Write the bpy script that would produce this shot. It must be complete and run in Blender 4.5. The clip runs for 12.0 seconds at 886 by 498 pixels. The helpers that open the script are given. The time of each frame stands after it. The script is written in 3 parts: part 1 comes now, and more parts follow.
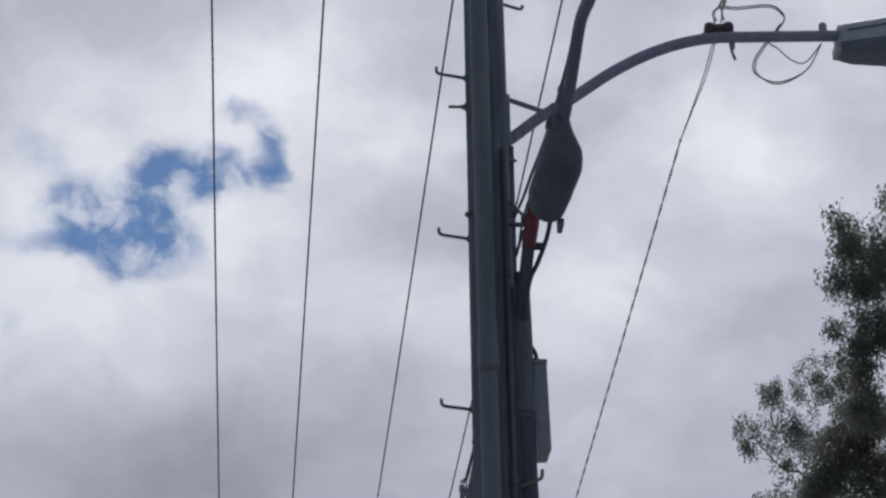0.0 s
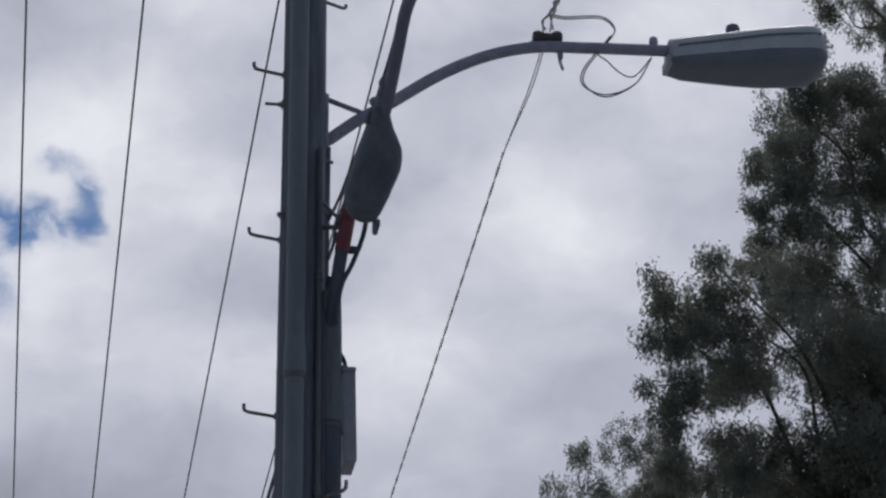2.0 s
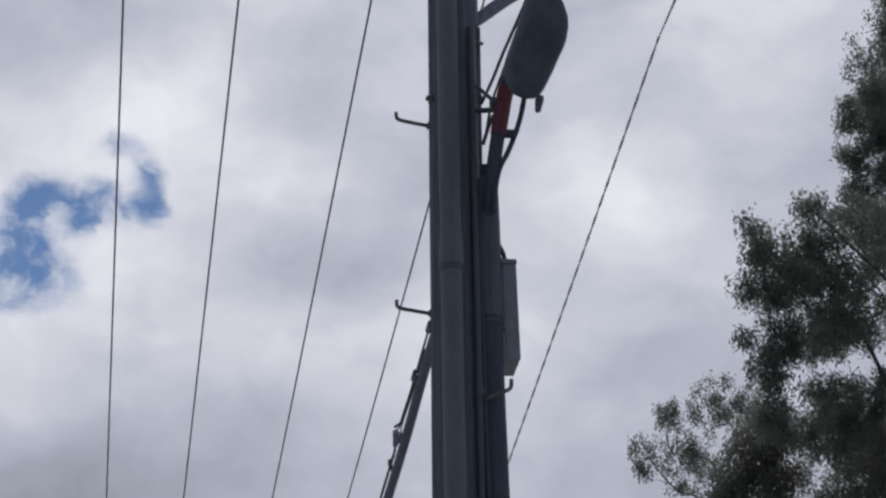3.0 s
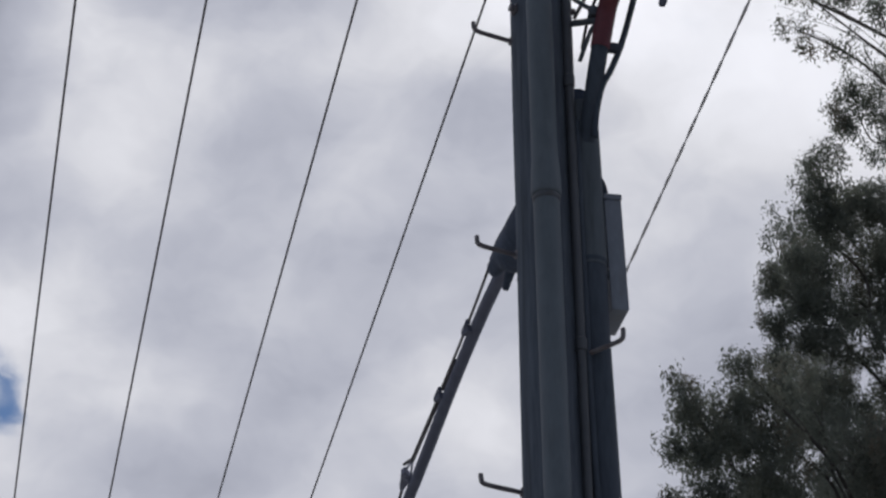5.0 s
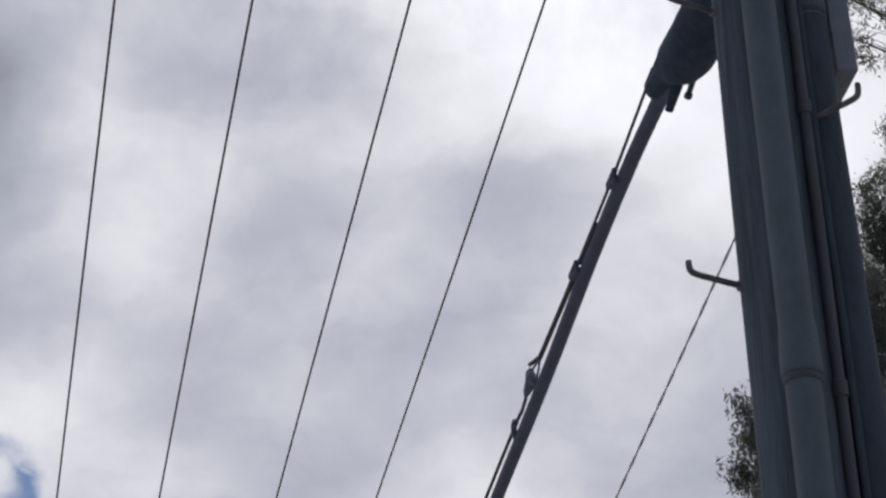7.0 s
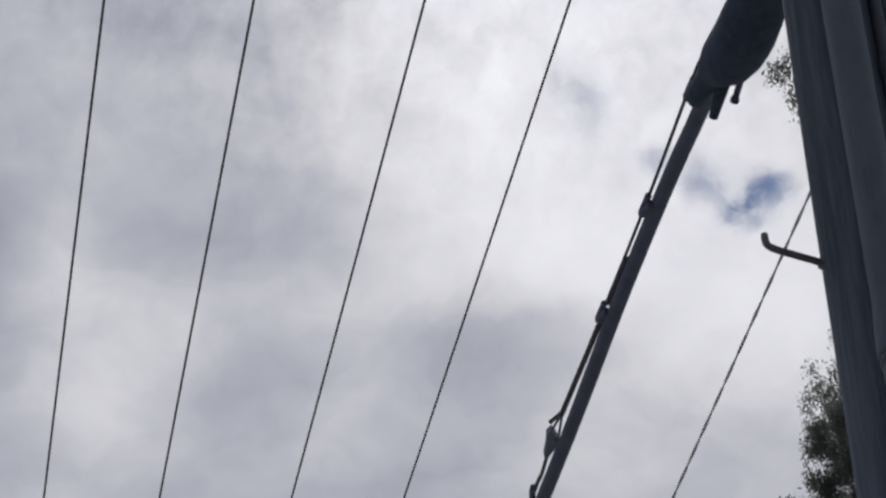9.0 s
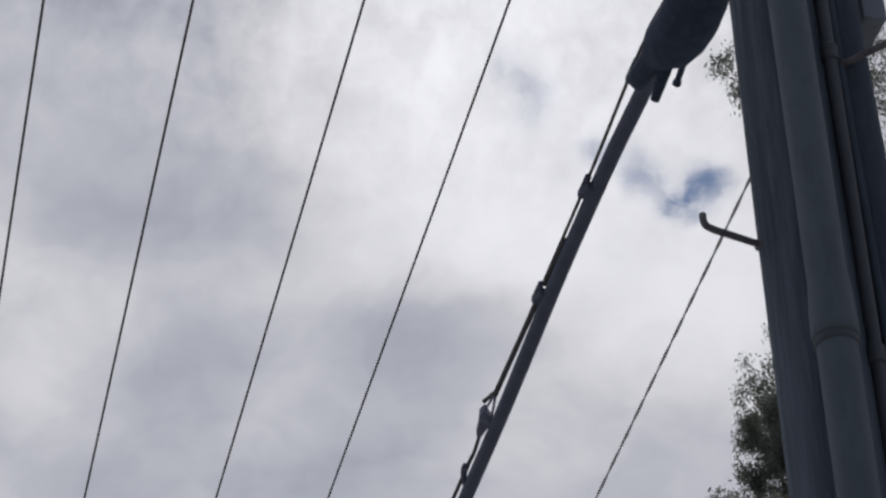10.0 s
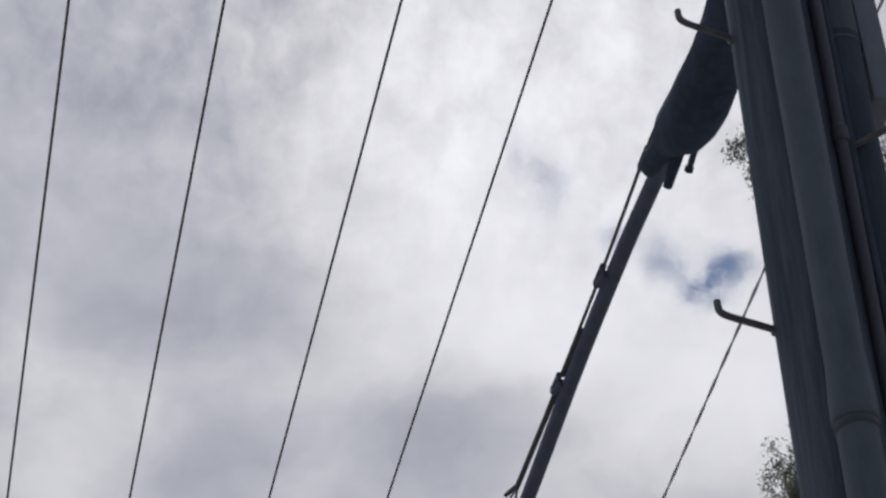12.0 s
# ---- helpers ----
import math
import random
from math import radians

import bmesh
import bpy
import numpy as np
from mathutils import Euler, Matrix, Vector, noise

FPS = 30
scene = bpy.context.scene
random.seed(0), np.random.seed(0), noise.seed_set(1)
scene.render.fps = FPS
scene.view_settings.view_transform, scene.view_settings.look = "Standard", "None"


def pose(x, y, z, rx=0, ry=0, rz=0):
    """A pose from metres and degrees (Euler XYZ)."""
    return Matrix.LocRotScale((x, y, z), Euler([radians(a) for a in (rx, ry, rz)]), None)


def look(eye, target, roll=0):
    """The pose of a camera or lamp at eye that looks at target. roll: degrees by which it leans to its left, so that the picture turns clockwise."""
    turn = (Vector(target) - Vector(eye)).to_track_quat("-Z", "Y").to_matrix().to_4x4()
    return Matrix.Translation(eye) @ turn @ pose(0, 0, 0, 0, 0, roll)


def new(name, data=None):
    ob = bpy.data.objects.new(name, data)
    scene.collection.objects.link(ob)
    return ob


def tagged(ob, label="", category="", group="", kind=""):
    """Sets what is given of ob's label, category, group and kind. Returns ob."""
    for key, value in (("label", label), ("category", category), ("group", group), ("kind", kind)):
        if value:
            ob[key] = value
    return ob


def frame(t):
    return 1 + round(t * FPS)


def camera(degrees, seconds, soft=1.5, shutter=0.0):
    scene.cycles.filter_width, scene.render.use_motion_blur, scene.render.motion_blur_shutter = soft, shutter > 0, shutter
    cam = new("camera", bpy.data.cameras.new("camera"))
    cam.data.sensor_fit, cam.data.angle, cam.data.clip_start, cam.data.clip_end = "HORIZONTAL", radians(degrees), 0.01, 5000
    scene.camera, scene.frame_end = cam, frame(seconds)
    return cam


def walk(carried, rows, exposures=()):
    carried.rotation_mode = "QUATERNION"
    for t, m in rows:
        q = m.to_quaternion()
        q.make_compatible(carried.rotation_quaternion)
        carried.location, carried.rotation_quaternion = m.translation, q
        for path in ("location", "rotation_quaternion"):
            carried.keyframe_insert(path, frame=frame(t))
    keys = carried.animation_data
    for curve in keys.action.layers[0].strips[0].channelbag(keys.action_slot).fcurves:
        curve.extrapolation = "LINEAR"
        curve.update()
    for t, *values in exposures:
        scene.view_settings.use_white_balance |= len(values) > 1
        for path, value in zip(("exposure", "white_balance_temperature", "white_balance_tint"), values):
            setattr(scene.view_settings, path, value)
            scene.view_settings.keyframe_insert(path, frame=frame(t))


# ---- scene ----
cam = camera(20.09, 12.0, 2.5)
PATH = [
    (0, (-1.200, -10.936, 1.521), (-0.466, -1.912, 5.768), -0.75),
    (0.5, (-1.212, -10.958, 1.534), (-0.041, -2.130, 6.083), -0.14),
    (1, (-1.182, -10.938, 1.510), (0.181, -2.115, 6.014), -0.33),
    (1.5, (-1.066, -10.725, 1.510), (0.461, -1.966, 6.086), -0.81),
    (2, (-1.130, -10.394, 1.472), (0.327, -1.568, 5.941), -0.35),
    (2.5, (-1.265, -9.939, 1.472), (-0.121, -1.052, 5.913), -0.10),
    (2.7, (-1.326, -9.721, 1.506), (-0.157, -0.802, 5.875), -0.23),
    (4.3, (-1.768, -7.842, 1.477), (-0.398, 0.791, 6.333), -0.82),
    (4.5, (-1.824, -7.608, 1.471), (-0.375, 0.957, 6.425), -0.06),
    (5, (-1.885, -7.072, 1.478), (-0.180, 1.329, 6.629), -0.32),
    (5.5, (-1.899, -6.573, 1.512), (-0.284, 1.758, 6.801), -0.63),
    (6, (-1.950, -6.044, 1.566), (-0.168, 2.123, 7.055), -2.19),
    (6.5, (-1.921, -5.528, 1.594), (-0.145, 2.657, 7.057), -2.50),
    (7, (-1.970, -5.134, 1.556), (-0.364, 3.096, 7.004), -1.19),
    (9, (-1.975, -4.238, 1.635), (-0.301, 3.613, 7.598), -2.03),
    (9.5, (-1.976, -4.225, 1.620), (-0.154, 3.580, 7.599), -1.90),
    (10, (-1.971, -4.217, 1.610), (-0.050, 3.616, 7.522), -1.44),
    (10.5, (-1.971, -4.199, 1.616), (-0.056, 3.673, 7.479), -1.42),
    (11, (-1.974, -4.207, 1.604), (-0.085, 3.633, 7.517), -1.52),
    (11.5, (-1.946, -4.180, 1.639), (-0.123, 3.538, 7.732), -2.15),
    (12, (-1.937, -4.180, 1.648), (-0.141, 3.451, 7.856), -2.74),
]
EXPOSURES = [(0.0, 0.06, 6320, 10), (1.0, -0.03, 6320, 10), (2.0, 0.02, 6340, 10), (2.5, 0.06, 6350, 10), (4.5, -0.04, 6410, 10), (5.0, -0.06, 6420, 10), (5.5, -0.10, 6430, 10),
             (6.0, -0.15, 6440, 10), (6.5, -0.05, 6450, 10), (7.0, 0.0, 6460, 10), (9.0, -0.26, 6490, 10), (12.0, -0.25, 6490, 10)]
walk(cam, [(t, look(eye, target, roll)) for t, eye, target, roll in PATH], EXPOSURES)

# ---------------------------------------------------------------- light
SUN_ELEVATION, SUN_AZIMUTH = 52.0, 16.0   # azimuth east of +y
sun_way = Vector((math.sin(radians(SUN_AZIMUTH)) * math.cos(radians(SUN_ELEVATION)),
                  math.cos(radians(SUN_AZIMUTH)) * math.cos(radians(SUN_ELEVATION)), math.sin(radians(SUN_ELEVATION))))
sun = new("sun", bpy.data.lights.new("sun", "SUN"))
sun.data.energy, sun.data.angle, sun.data.color = 1.3, radians(20), (1.0, 0.96, 0.9)
sun.matrix_world = look((0, 0, 40), Vector((0, 0, 40)) - sun_way)


class Nodes:
    """Short calls for a node tree."""

    def __init__(self, tree):
        self.tree = tree
        tree.nodes.clear()

    def add(self, kind, **values):
        node = self.tree.nodes.new(kind)
        for key, value in values.items():
            if key in node.inputs:
                node.inputs[key].default_value = value
            else:
                setattr(node, key, value)
        return node

    def join(self, a, b):
        self.tree.links.new(a, b)

    def put(self, socket, value):
        if isinstance(value, bpy.types.NodeSocket):
            self.join(value, socket)
        else:
            socket.default_value = value

    def math(self, op, a, b=0.0, clamp=False):
        node = self.tree.nodes.new("ShaderNodeMath")
        node.operation, node.use_clamp = op, clamp
        self.put(node.inputs[0], a)
        self.put(node.inputs[1], b)
        return node.outputs[0]

    def vmath(self, op, a, b=(0, 0, 0)):
        node = self.tree.nodes.new("ShaderNodeVectorMath")
        node.operation = op
        self.put(node.inputs[0], a)
        self.put(node.inputs[1], b)
        return node.outputs["Value" if op in ("DOT_PRODUCT", "LENGTH", "DISTANCE") else "Vector"]

    def span(self, value, lo, hi, a=0.0, b=1.0, smooth=True):
        node = self.tree.nodes.new("ShaderNodeMapRange")
        node.interpolation_type = "SMOOTHSTEP" if smooth else "LINEAR"
        self.put(node.inputs[0], value)
        for n, v in zip((1, 2, 3, 4), (lo, hi, a, b)):
            node.inputs[n].default_value = v
        return node.outputs[0]

    def noise(self, vector, scale, detail=4.0, rough=0.5, distort=0.0):
        node = self.tree.nodes.new("ShaderNodeTexNoise")
        self.put(node.inputs["Vector"], vector)
        for key, v in (("Scale", scale), ("Detail", detail), ("Roughness", rough), ("Distortion", distort)):
            node.inputs[key].default_value = v
        return node

    def mix(self, factor, a, b):
        node = self.tree.nodes.new("ShaderNodeMix")
        node.data_type = "RGBA"
        self.put(node.inputs[0], factor)
        self.put(node.inputs[6], a)
        self.put(node.inputs[7], b)
        return node.outputs[2]


# gaps in the cloud deck: azimuth and elevation in degrees, half widths, openness
HOOK = [
    (-0.81, 28.26, 0.74, 0.49, 0.5), (-0.34, 28.25, 0.79, 0.49, 0.6), (0.08, 27.87, 0.69, 0.71, 0.8), (0.32, 27.23, 0.69, 0.98, 1), (-0.01, 26.71, 1.14, 0.67, 0.8),
]
SWATH = [
    (-1.89, 26.92, 2.1, 1.07, 1.1), (-2.58, 26.98, 1.11, 0.76, 0.7), (-1.23, 26.55, 1.23, 0.8, 0.9), (-0.81, 27.14, 0.99, 0.8, 0.6), (-2.49, 25.93, 1.38, 1.03, 0.8),
    (-4.86, 26.53, 1.48, 0.8, 0.45), (-5.75, 27.11, 1.23, 0.8, 0.55),
]
LOW_GAP = [
    (-3.44, 25.18, 2.1, 1.47, 1.1), (-3.96, 25.74, 1.73, 1.25, 0.7), (-4.66, 25.58, 1.73, 0.98, 0.7), (-5.46, 24.99, 1.63, 0.58, 0.65), (-2.95, 24.69, 1.48, 0.8, 0.7),
    (-2.24, 25.1, 1.23, 1.03, 0.5), (-1.49, 24.74, 0.84, 1.03, 0.35), (-6.09, 23.13, 0.64, 0.71, 0.45), (-7.28, 25.16, 1.48, 1.12, 0.5), (-8.2, 26.24, 1.48, 1.12, 0.4),
    (-3.5, 26.27, 1.58, 0.98, 0.65), (-1.84, 25.69, 1.23, 1.12, 0.4), (-5.11, 26.06, 1.23, 0.67, 0.4),
]
HIGH_GAP = [
    (19.52, 37.63, 1.28, 0.89, 0.75), (21.04, 37.14, 1.63, 1.12, 0.75), (20.48, 36.83, 0.94, 0.67, 0.8), (21.57, 37.44, 1.14, 0.71, 0.5), (16.48, 39.71, 1.38, 1.43, 0.55),
    (15.69, 40.39, 0.89, 0.98, 0.3), (18.26, 38.33, 0.94, 0.67, 0.65), (19.25, 38.36, 0.99, 0.58, 0.25), (18.64, 35.94, 0.99, 0.67, 0.2),
]
# thin and thick stretches of the deck: azimuth, elevation, half widths, brighter or darker
LOW_DECK = [
    (-2, 19.7, 9, 4.5, -0.131), (-6, 21.8, 3.6, 2.1, 0.084), (9, 22.5, 5, 5, 0.055), (-4, 23.9, 9, 4.5, 0.167), (7, 23.9, 5, 2.8, 0.198),
    (3, 23.9, 3.6, 2.1, 0.125), (5, 25.3, 3.6, 2.1, -0.088), (-4, 26, 5, 5, 0.11), (12, 26.7, 9, 4.5, 0.14), (-1, 27.4, 9, 4.5, 0.208),
    (12, 27.4, 3.6, 2.1, 0.167), (4, 27.4, 3.6, 2.1, 0.079), (0, 28.1, 3.6, 2.1, 0.105),
]
MIDDLE_DECK = [
    (8, 28.1, 5, 2.8, -0.056), (16, 28.8, 3.6, 2.1, 0.052), (1, 29.5, 3.6, 2.1, 0.139), (7, 29.5, 3.6, 2.1, 0.109), (16, 30.9, 3.6, 2.1, 0.128),
    (9, 32.3, 3.6, 2.1, 0.088), (23, 33, 9, 4.5, 0.217), (3, 33, 5, 5, 0.111), (16, 33, 5, 2.8, 0.085), (2, 33, 3.6, 2.1, 0.075),
    (7, 33.7, 3.6, 2.1, -0.051), (14, 34.4, 3.6, 2.1, -0.105), (20, 34.4, 3.6, 2.1, 0.188),
]
UPPER_DECK = [
    (11, 34.4, 3.6, 2.1, -0.04), (5, 35.1, 3.6, 2.1, 0.12), (23, 35.1, 3.6, 2.1, 0.127), (-3, 35.8, 5, 5, -0.16), (1, 35.8, 3.6, 2.1, 0.173),
    (9, 35.8, 3.6, 2.1, 0.082), (15, 36.5, 3.6, 2.1, 0.229), (-1, 36.5, 3.6, 2.1, -0.142), (17, 36.5, 3.6, 2.1, 0.244), (4, 36.5, 3.6, 2.1, -0.112),
    (13, 36.5, 3.6, 2.1, 0.079), (17, 37.2, 9, 4.5, 0.311), (22, 37.2, 5, 5, 0.202),
]
HIGH_DECK = [
    (9, 37.2, 3.6, 2.1, -0.122), (5, 37.9, 5, 2.8, -0.041), (18, 37.9, 3.6, 2.1, -0.146), (20, 38.6, 3.6, 2.1, 0.131), (19, 38.6, 3.6, 2.1, 0.126),
    (12, 39.3, 5, 5, 0.243), (14, 39.3, 3.6, 2.1, 0.109), (15, 39.3, 3.6, 2.1, 0.13), (15, 41.4, 9, 4.5, 0.306), (20, 42.1, 5, 2.8, 0.164),
    (3, 42.8, 9, 4.5, -0.139), (15, 43.5, 5, 2.8, 0.074), (17, 43.5, 9, 4.5, 0.163),
]


def make_sky():
    world = bpy.data.worlds.new("sky")
    scene.world = world
    world.use_nodes = True
    n = Nodes(world.node_tree)
    way = n.add("ShaderNodeTexCoord").outputs["Generated"]
    sky = n.add("ShaderNodeTexSky")
    sky.sky_type, sky.sun_disc, sky.dust_density, sky.ozone_density = "NISHITA", False, 0.0, 3.0
    sky.sun_elevation, sky.sun_rotation = radians(SUN_ELEVATION), radians(SUN_AZIMUTH)
    blue = n.vmath("SCALE", n.vmath("MULTIPLY", sky.outputs[0], (0.85, 1.0, 1.15)))
    blue.node.inputs["Scale"].default_value = 0.055
    # the direction as azimuth and elevation in degrees
    axes = n.add("ShaderNodeSeparateXYZ")
    n.join(way, axes.inputs[0])
    east, north, up = axes.outputs
    chart = n.add("ShaderNodeCombineXYZ")
    n.join(n.math("MULTIPLY", n.math("ARCTAN2", east, north), math.degrees(1.0)), chart.inputs[0])
    n.join(n.math("MULTIPLY", n.math("ARCSINE", up), math.degrees(1.0)), chart.inputs[1])
    chart = chart.outputs[0]

    def bend(at, scale, reach):
        swirl = n.noise(n.vmath("MULTIPLY", at, (0.72, 1.0, 1.0)), scale, 2.0, 0.5).outputs["Color"]
        return n.vmath("ADD", at, n.vmath("MULTIPLY", n.vmath("SUBTRACT", swirl, (0.5, 0.5, 0.5)), (reach, reach * 0.8, 0)))

    def spots(at, rows, total):
        for az, el, wide, high, k in rows:
            off = n.vmath("MULTIPLY", n.vmath("SUBTRACT", at, (az, el, 0)), (1 / wide, 1 / high, 0))
            total = n.math("ADD", total, n.span(n.vmath("LENGTH", off), 0.0, 1.0, k, 0.0))
        return total

    rolled = bend(bend(chart, 0.38, 1.9), 1.1, 0.8)
    # the deck thins towards the sun behind it; the unseen far side is dimmed to darken camera-facing surfaces
    sunward = n.vmath("DOT_PRODUCT", way, tuple(sun_way))
    light = n.math("ADD", n.span(sunward, -0.7, 0.90, 0.24, 0.47), n.span(sunward, 0.90, 1.0, 0.0, 0.22))
    light = spots(rolled, LOW_DECK + MIDDLE_DECK + UPPER_DECK + HIGH_DECK, light)
    billow = n.noise(n.vmath("MULTIPLY", rolled, (0.6, 1.0, 1.0)), 0.42, 4.0, 0.52).outputs[0]
    puff = n.noise(n.vmath("MULTIPLY", rolled, (0.75, 1.0, 1.0)), 1.3, 4.0, 0.5).outputs[0]
    light = n.math("MULTIPLY", light, n.math("ADD", n.span(billow, 0.30, 0.70, 0.89, 1.11, False), n.span(puff, 0.28, 0.72, -0.04, 0.04, False)))
    # bright stretches level off softly
    over = n.math("MAXIMUM", n.math("SUBTRACT", light, 0.72), 0.0)
    light = n.math("ADD", n.math("MINIMUM", light, 0.72), n.math("DIVIDE", over, n.math("ADD", n.math("MULTIPLY", over, 2.1), 1.0)))
    # torn tufts where the deck is thin
    tuft = n.noise(bend(chart, 1.2, 1.0), 0.62, 5.0, 0.58).outputs[0]
    light = n.math("ADD", light, n.math("MULTIPLY", n.span(tuft, 0.34, 0.66, -0.09, 0.13, False), n.span(sunward, 0.95, 0.99)))
    light = n.math("MAXIMUM", light, 0.16)
    grey = n.mix(n.span(light, 0.40, 0.78), (0.918, 0.950, 1.115, 1), (0.985, 0.987, 1.045, 1))
    cloud = n.vmath("SCALE", grey)
    n.join(light, cloud.node.inputs["Scale"])
    # gaps with frayed edges
    frayed = bend(bend(chart, 1.0, 0.55), 2.8, 0.42)
    open_sky = n.span(spots(frayed, HOOK + SWATH + LOW_GAP + HIGH_GAP, 0.0), 0.02, 1.3)
    # added out of view: away from the sun, blue is mixed into the deck
    open_sky = n.math("MAXIMUM", open_sky, n.span(sunward, -0.25, 0.60, 0.62, 0.0))
    veil = n.span(n.noise(frayed, 0.9, 4.0, 0.55).outputs[0], 0.33, 0.60, 0.34, 0.95)
    colour = n.mix(n.math("MULTIPLY", open_sky, veil), cloud, blue)
    back = n.add("ShaderNodeBackground", Strength=1.0)
    n.join(colour, back.inputs[0])
    n.join(back.outputs[0], n.add("ShaderNodeOutputWorld").inputs[0])


make_sky()


# ---------------------------------------------------------------- materials
def material(name, dark, light, rough=0.6, metal=0.0, scale=8.0, stretch=(1, 1, 1), bump=0.2, fine=6.0, stain=None, see=0.0, shine=0.4):
    """Two scales of variation between two colours, with relief."""
    m = bpy.data.materials.new(name)
    m.use_nodes = True
    n = Nodes(m.node_tree)
    at = n.vmath("MULTIPLY", n.add("ShaderNodeTexCoord").outputs["Object"], stretch)
    coarse = n.noise(at, scale, 4.0, 0.6).outputs[0]
    grain = n.noise(at, scale * fine, 5.0, 0.65).outputs[0]
    both = n.math("ADD", n.math("MULTIPLY", coarse, 0.55), n.math("MULTIPLY", grain, 0.45))
    colour = n.mix(n.span(both, 0.34, 0.66), (*dark, 1), (*light, 1))
    if stain:
        spots = n.span(n.noise(n.vmath("MULTIPLY", at, (1, 1, 0.35)), scale * 1.7, 5.0, 0.7).outputs[0], 0.52, 0.7)
        colour = n.mix(n.math("MULTIPLY", spots, 0.7), colour, (*stain, 1))
    shader = n.add("ShaderNodeBsdfPrincipled", Metallic=metal)
    shader.inputs["Specular IOR Level"].default_value = shine
    n.join(colour, shader.inputs["Base Color"])
    n.join(n.span(grain, 0.3, 0.7, rough - 0.1, min(1.0, rough + 0.1)), shader.inputs["Roughness"])
    rise = n.add("ShaderNodeBump", Strength=bump, Distance=0.01)
    n.join(grain, rise.inputs["Height"])
    n.join(rise.outputs[0], shader.inputs["Normal"])
    last = shader.outputs[0]
    if see:
        thin = n.add("ShaderNodeBsdfTranslucent")
        n.join(colour, thin.inputs[0])
        blend = n.add("ShaderNodeMixShader", Fac=see)
        n.join(last, blend.inputs[1])
        n.join(thin.outputs[0], blend.inputs[2])
        last = blend.outputs[0]
    n.join(last, n.add("ShaderNodeOutputMaterial").inputs[0])
    return m


WOOD = material("weathered_pole_wood", (0.059, 0.072, 0.095), (0.125, 0.148, 0.183), 0.85, 0, 9, (1, 1, 0.08), 0.7, 7, stain=(0.030, 0.033, 0.040), shine=0.2)
PVC = material("grey_pvc", (0.084, 0.103, 0.122), (0.114, 0.137, 0.162), 0.6, 0, 4, (1, 1, 0.4), 0.05, 9, stain=(0.068, 0.080, 0.092), shine=0.25)
PVC_THIN = material("weathered_dark_grey_pvc", (0.045, 0.051, 0.062), (0.072, 0.080, 0.094), 0.55, 0, 5, (1, 1, 0.3), 0.08, 8, stain=(0.060, 0.058, 0.060))
STEEL = material("galvanised_steel", (0.140, 0.153, 0.218), (0.207, 0.224, 0.301), 0.6, 0.1, 14, (1, 1, 1), 0.15, 6, stain=(0.110, 0.108, 0.120))
RUST = material("weathered_step_iron", (0.105, 0.100, 0.115), (0.175, 0.165, 0.180), 0.7, 0.1, 22, (1, 1, 1), 0.3, 5, stain=(0.120, 0.090, 0.082))
RUBBER = material("black_polyethylene", (0.074, 0.085, 0.128), (0.102, 0.116, 0.168), 0.65, 0, 12, (1, 1, 1), 0.12, 7, shine=0.3)
GUARD = material("black_guard_plastic", (0.041, 0.052, 0.071), (0.066, 0.082, 0.107), 0.7, 0, 9, (1, 1, 0.2), 0.1, 7, shine=0.15)
# lighter than GUARD, for the top length and the stays
GUARD_UPPER = material("lighter_grey_guard_plastic", (0.075, 0.090, 0.107), (0.106, 0.125, 0.146), 0.7, 0, 9, (1, 1, 0.2), 0.1, 7, stain=(0.050, 0.058, 0.068), shine=0.15)
# same sheet as BAG, darkened: the rear cover's backlit shade is in the colour
BAG_SHADED = material("shaded_cover_sheet", (0.034, 0.046, 0.072), (0.065, 0.082, 0.121), 0.8, 0, 7, (1, 1, 1), 0.35, 5, shine=0.1)
BAG = material("dark_grey_cover_sheet", (0.046, 0.060, 0.084), (0.080, 0.099, 0.134), 0.7, 0, 7, (1, 1, 1), 0.35, 5, shine=0.25)
RED = material("faded_red_plastic", (0.092, 0.022, 0.033), (0.135, 0.034, 0.047), 0.6, 0, 9, (1, 1, 1), 0.06, 8)
BOXGREY = material("light_grey_painted_metal", (0.124, 0.144, 0.179), (0.165, 0.189, 0.230), 0.5, 0, 5, (1, 1, 0.5), 0.06, 9, stain=(0.125, 0.13, 0.14))
HOUSING = material("pale_grey_lamp_housing", (0.215, 0.250, 0.285), (0.265, 0.305, 0.340), 0.5, 0, 6, (1, 1, 1), 0.05, 9, stain=(0.20, 0.222, 0.24))
LENS = material("smoked_lamp_bowl", (0.068, 0.086, 0.115), (0.088, 0.108, 0.140), 0.45, 0, 5, (1, 1, 1), 0.02, 8)
WIRE = material("weathered_aluminium_strand", (0.075, 0.072, 0.076), (0.095, 0.092, 0.098), 0.8, 0, 0.8, (1, 1, 1), 0.0, 3)
SERVICE = material("grey_service_strand", (0.38, 0.38, 0.39), (0.48, 0.48, 0.49), 0.8, 0, 0.8, (1, 1, 1), 0.0, 3)
CERAMIC = material("weathered_brown_porcelain", (0.040, 0.037, 0.040), (0.070, 0.062, 0.064), 0.65, 0, 8, (1, 1, 1), 0.05, 6, shine=0.25)
BARK = material("grey_gum_bark", (0.045, 0.042, 0.040), (0.110, 0.104, 0.096), 0.85, 0, 2.2, (1, 1, 0.3), 0.5, 6, stain=(0.045, 0.038, 0.032))
LEAF = material("gum_leaf", (0.124, 0.144, 0.126), (0.208, 0.226, 0.190), 0.7, 0, 0.7, (1, 1, 1), 0.0, 9, stain=(0.200, 0.160, 0.122), see=0.65, shine=0.2)
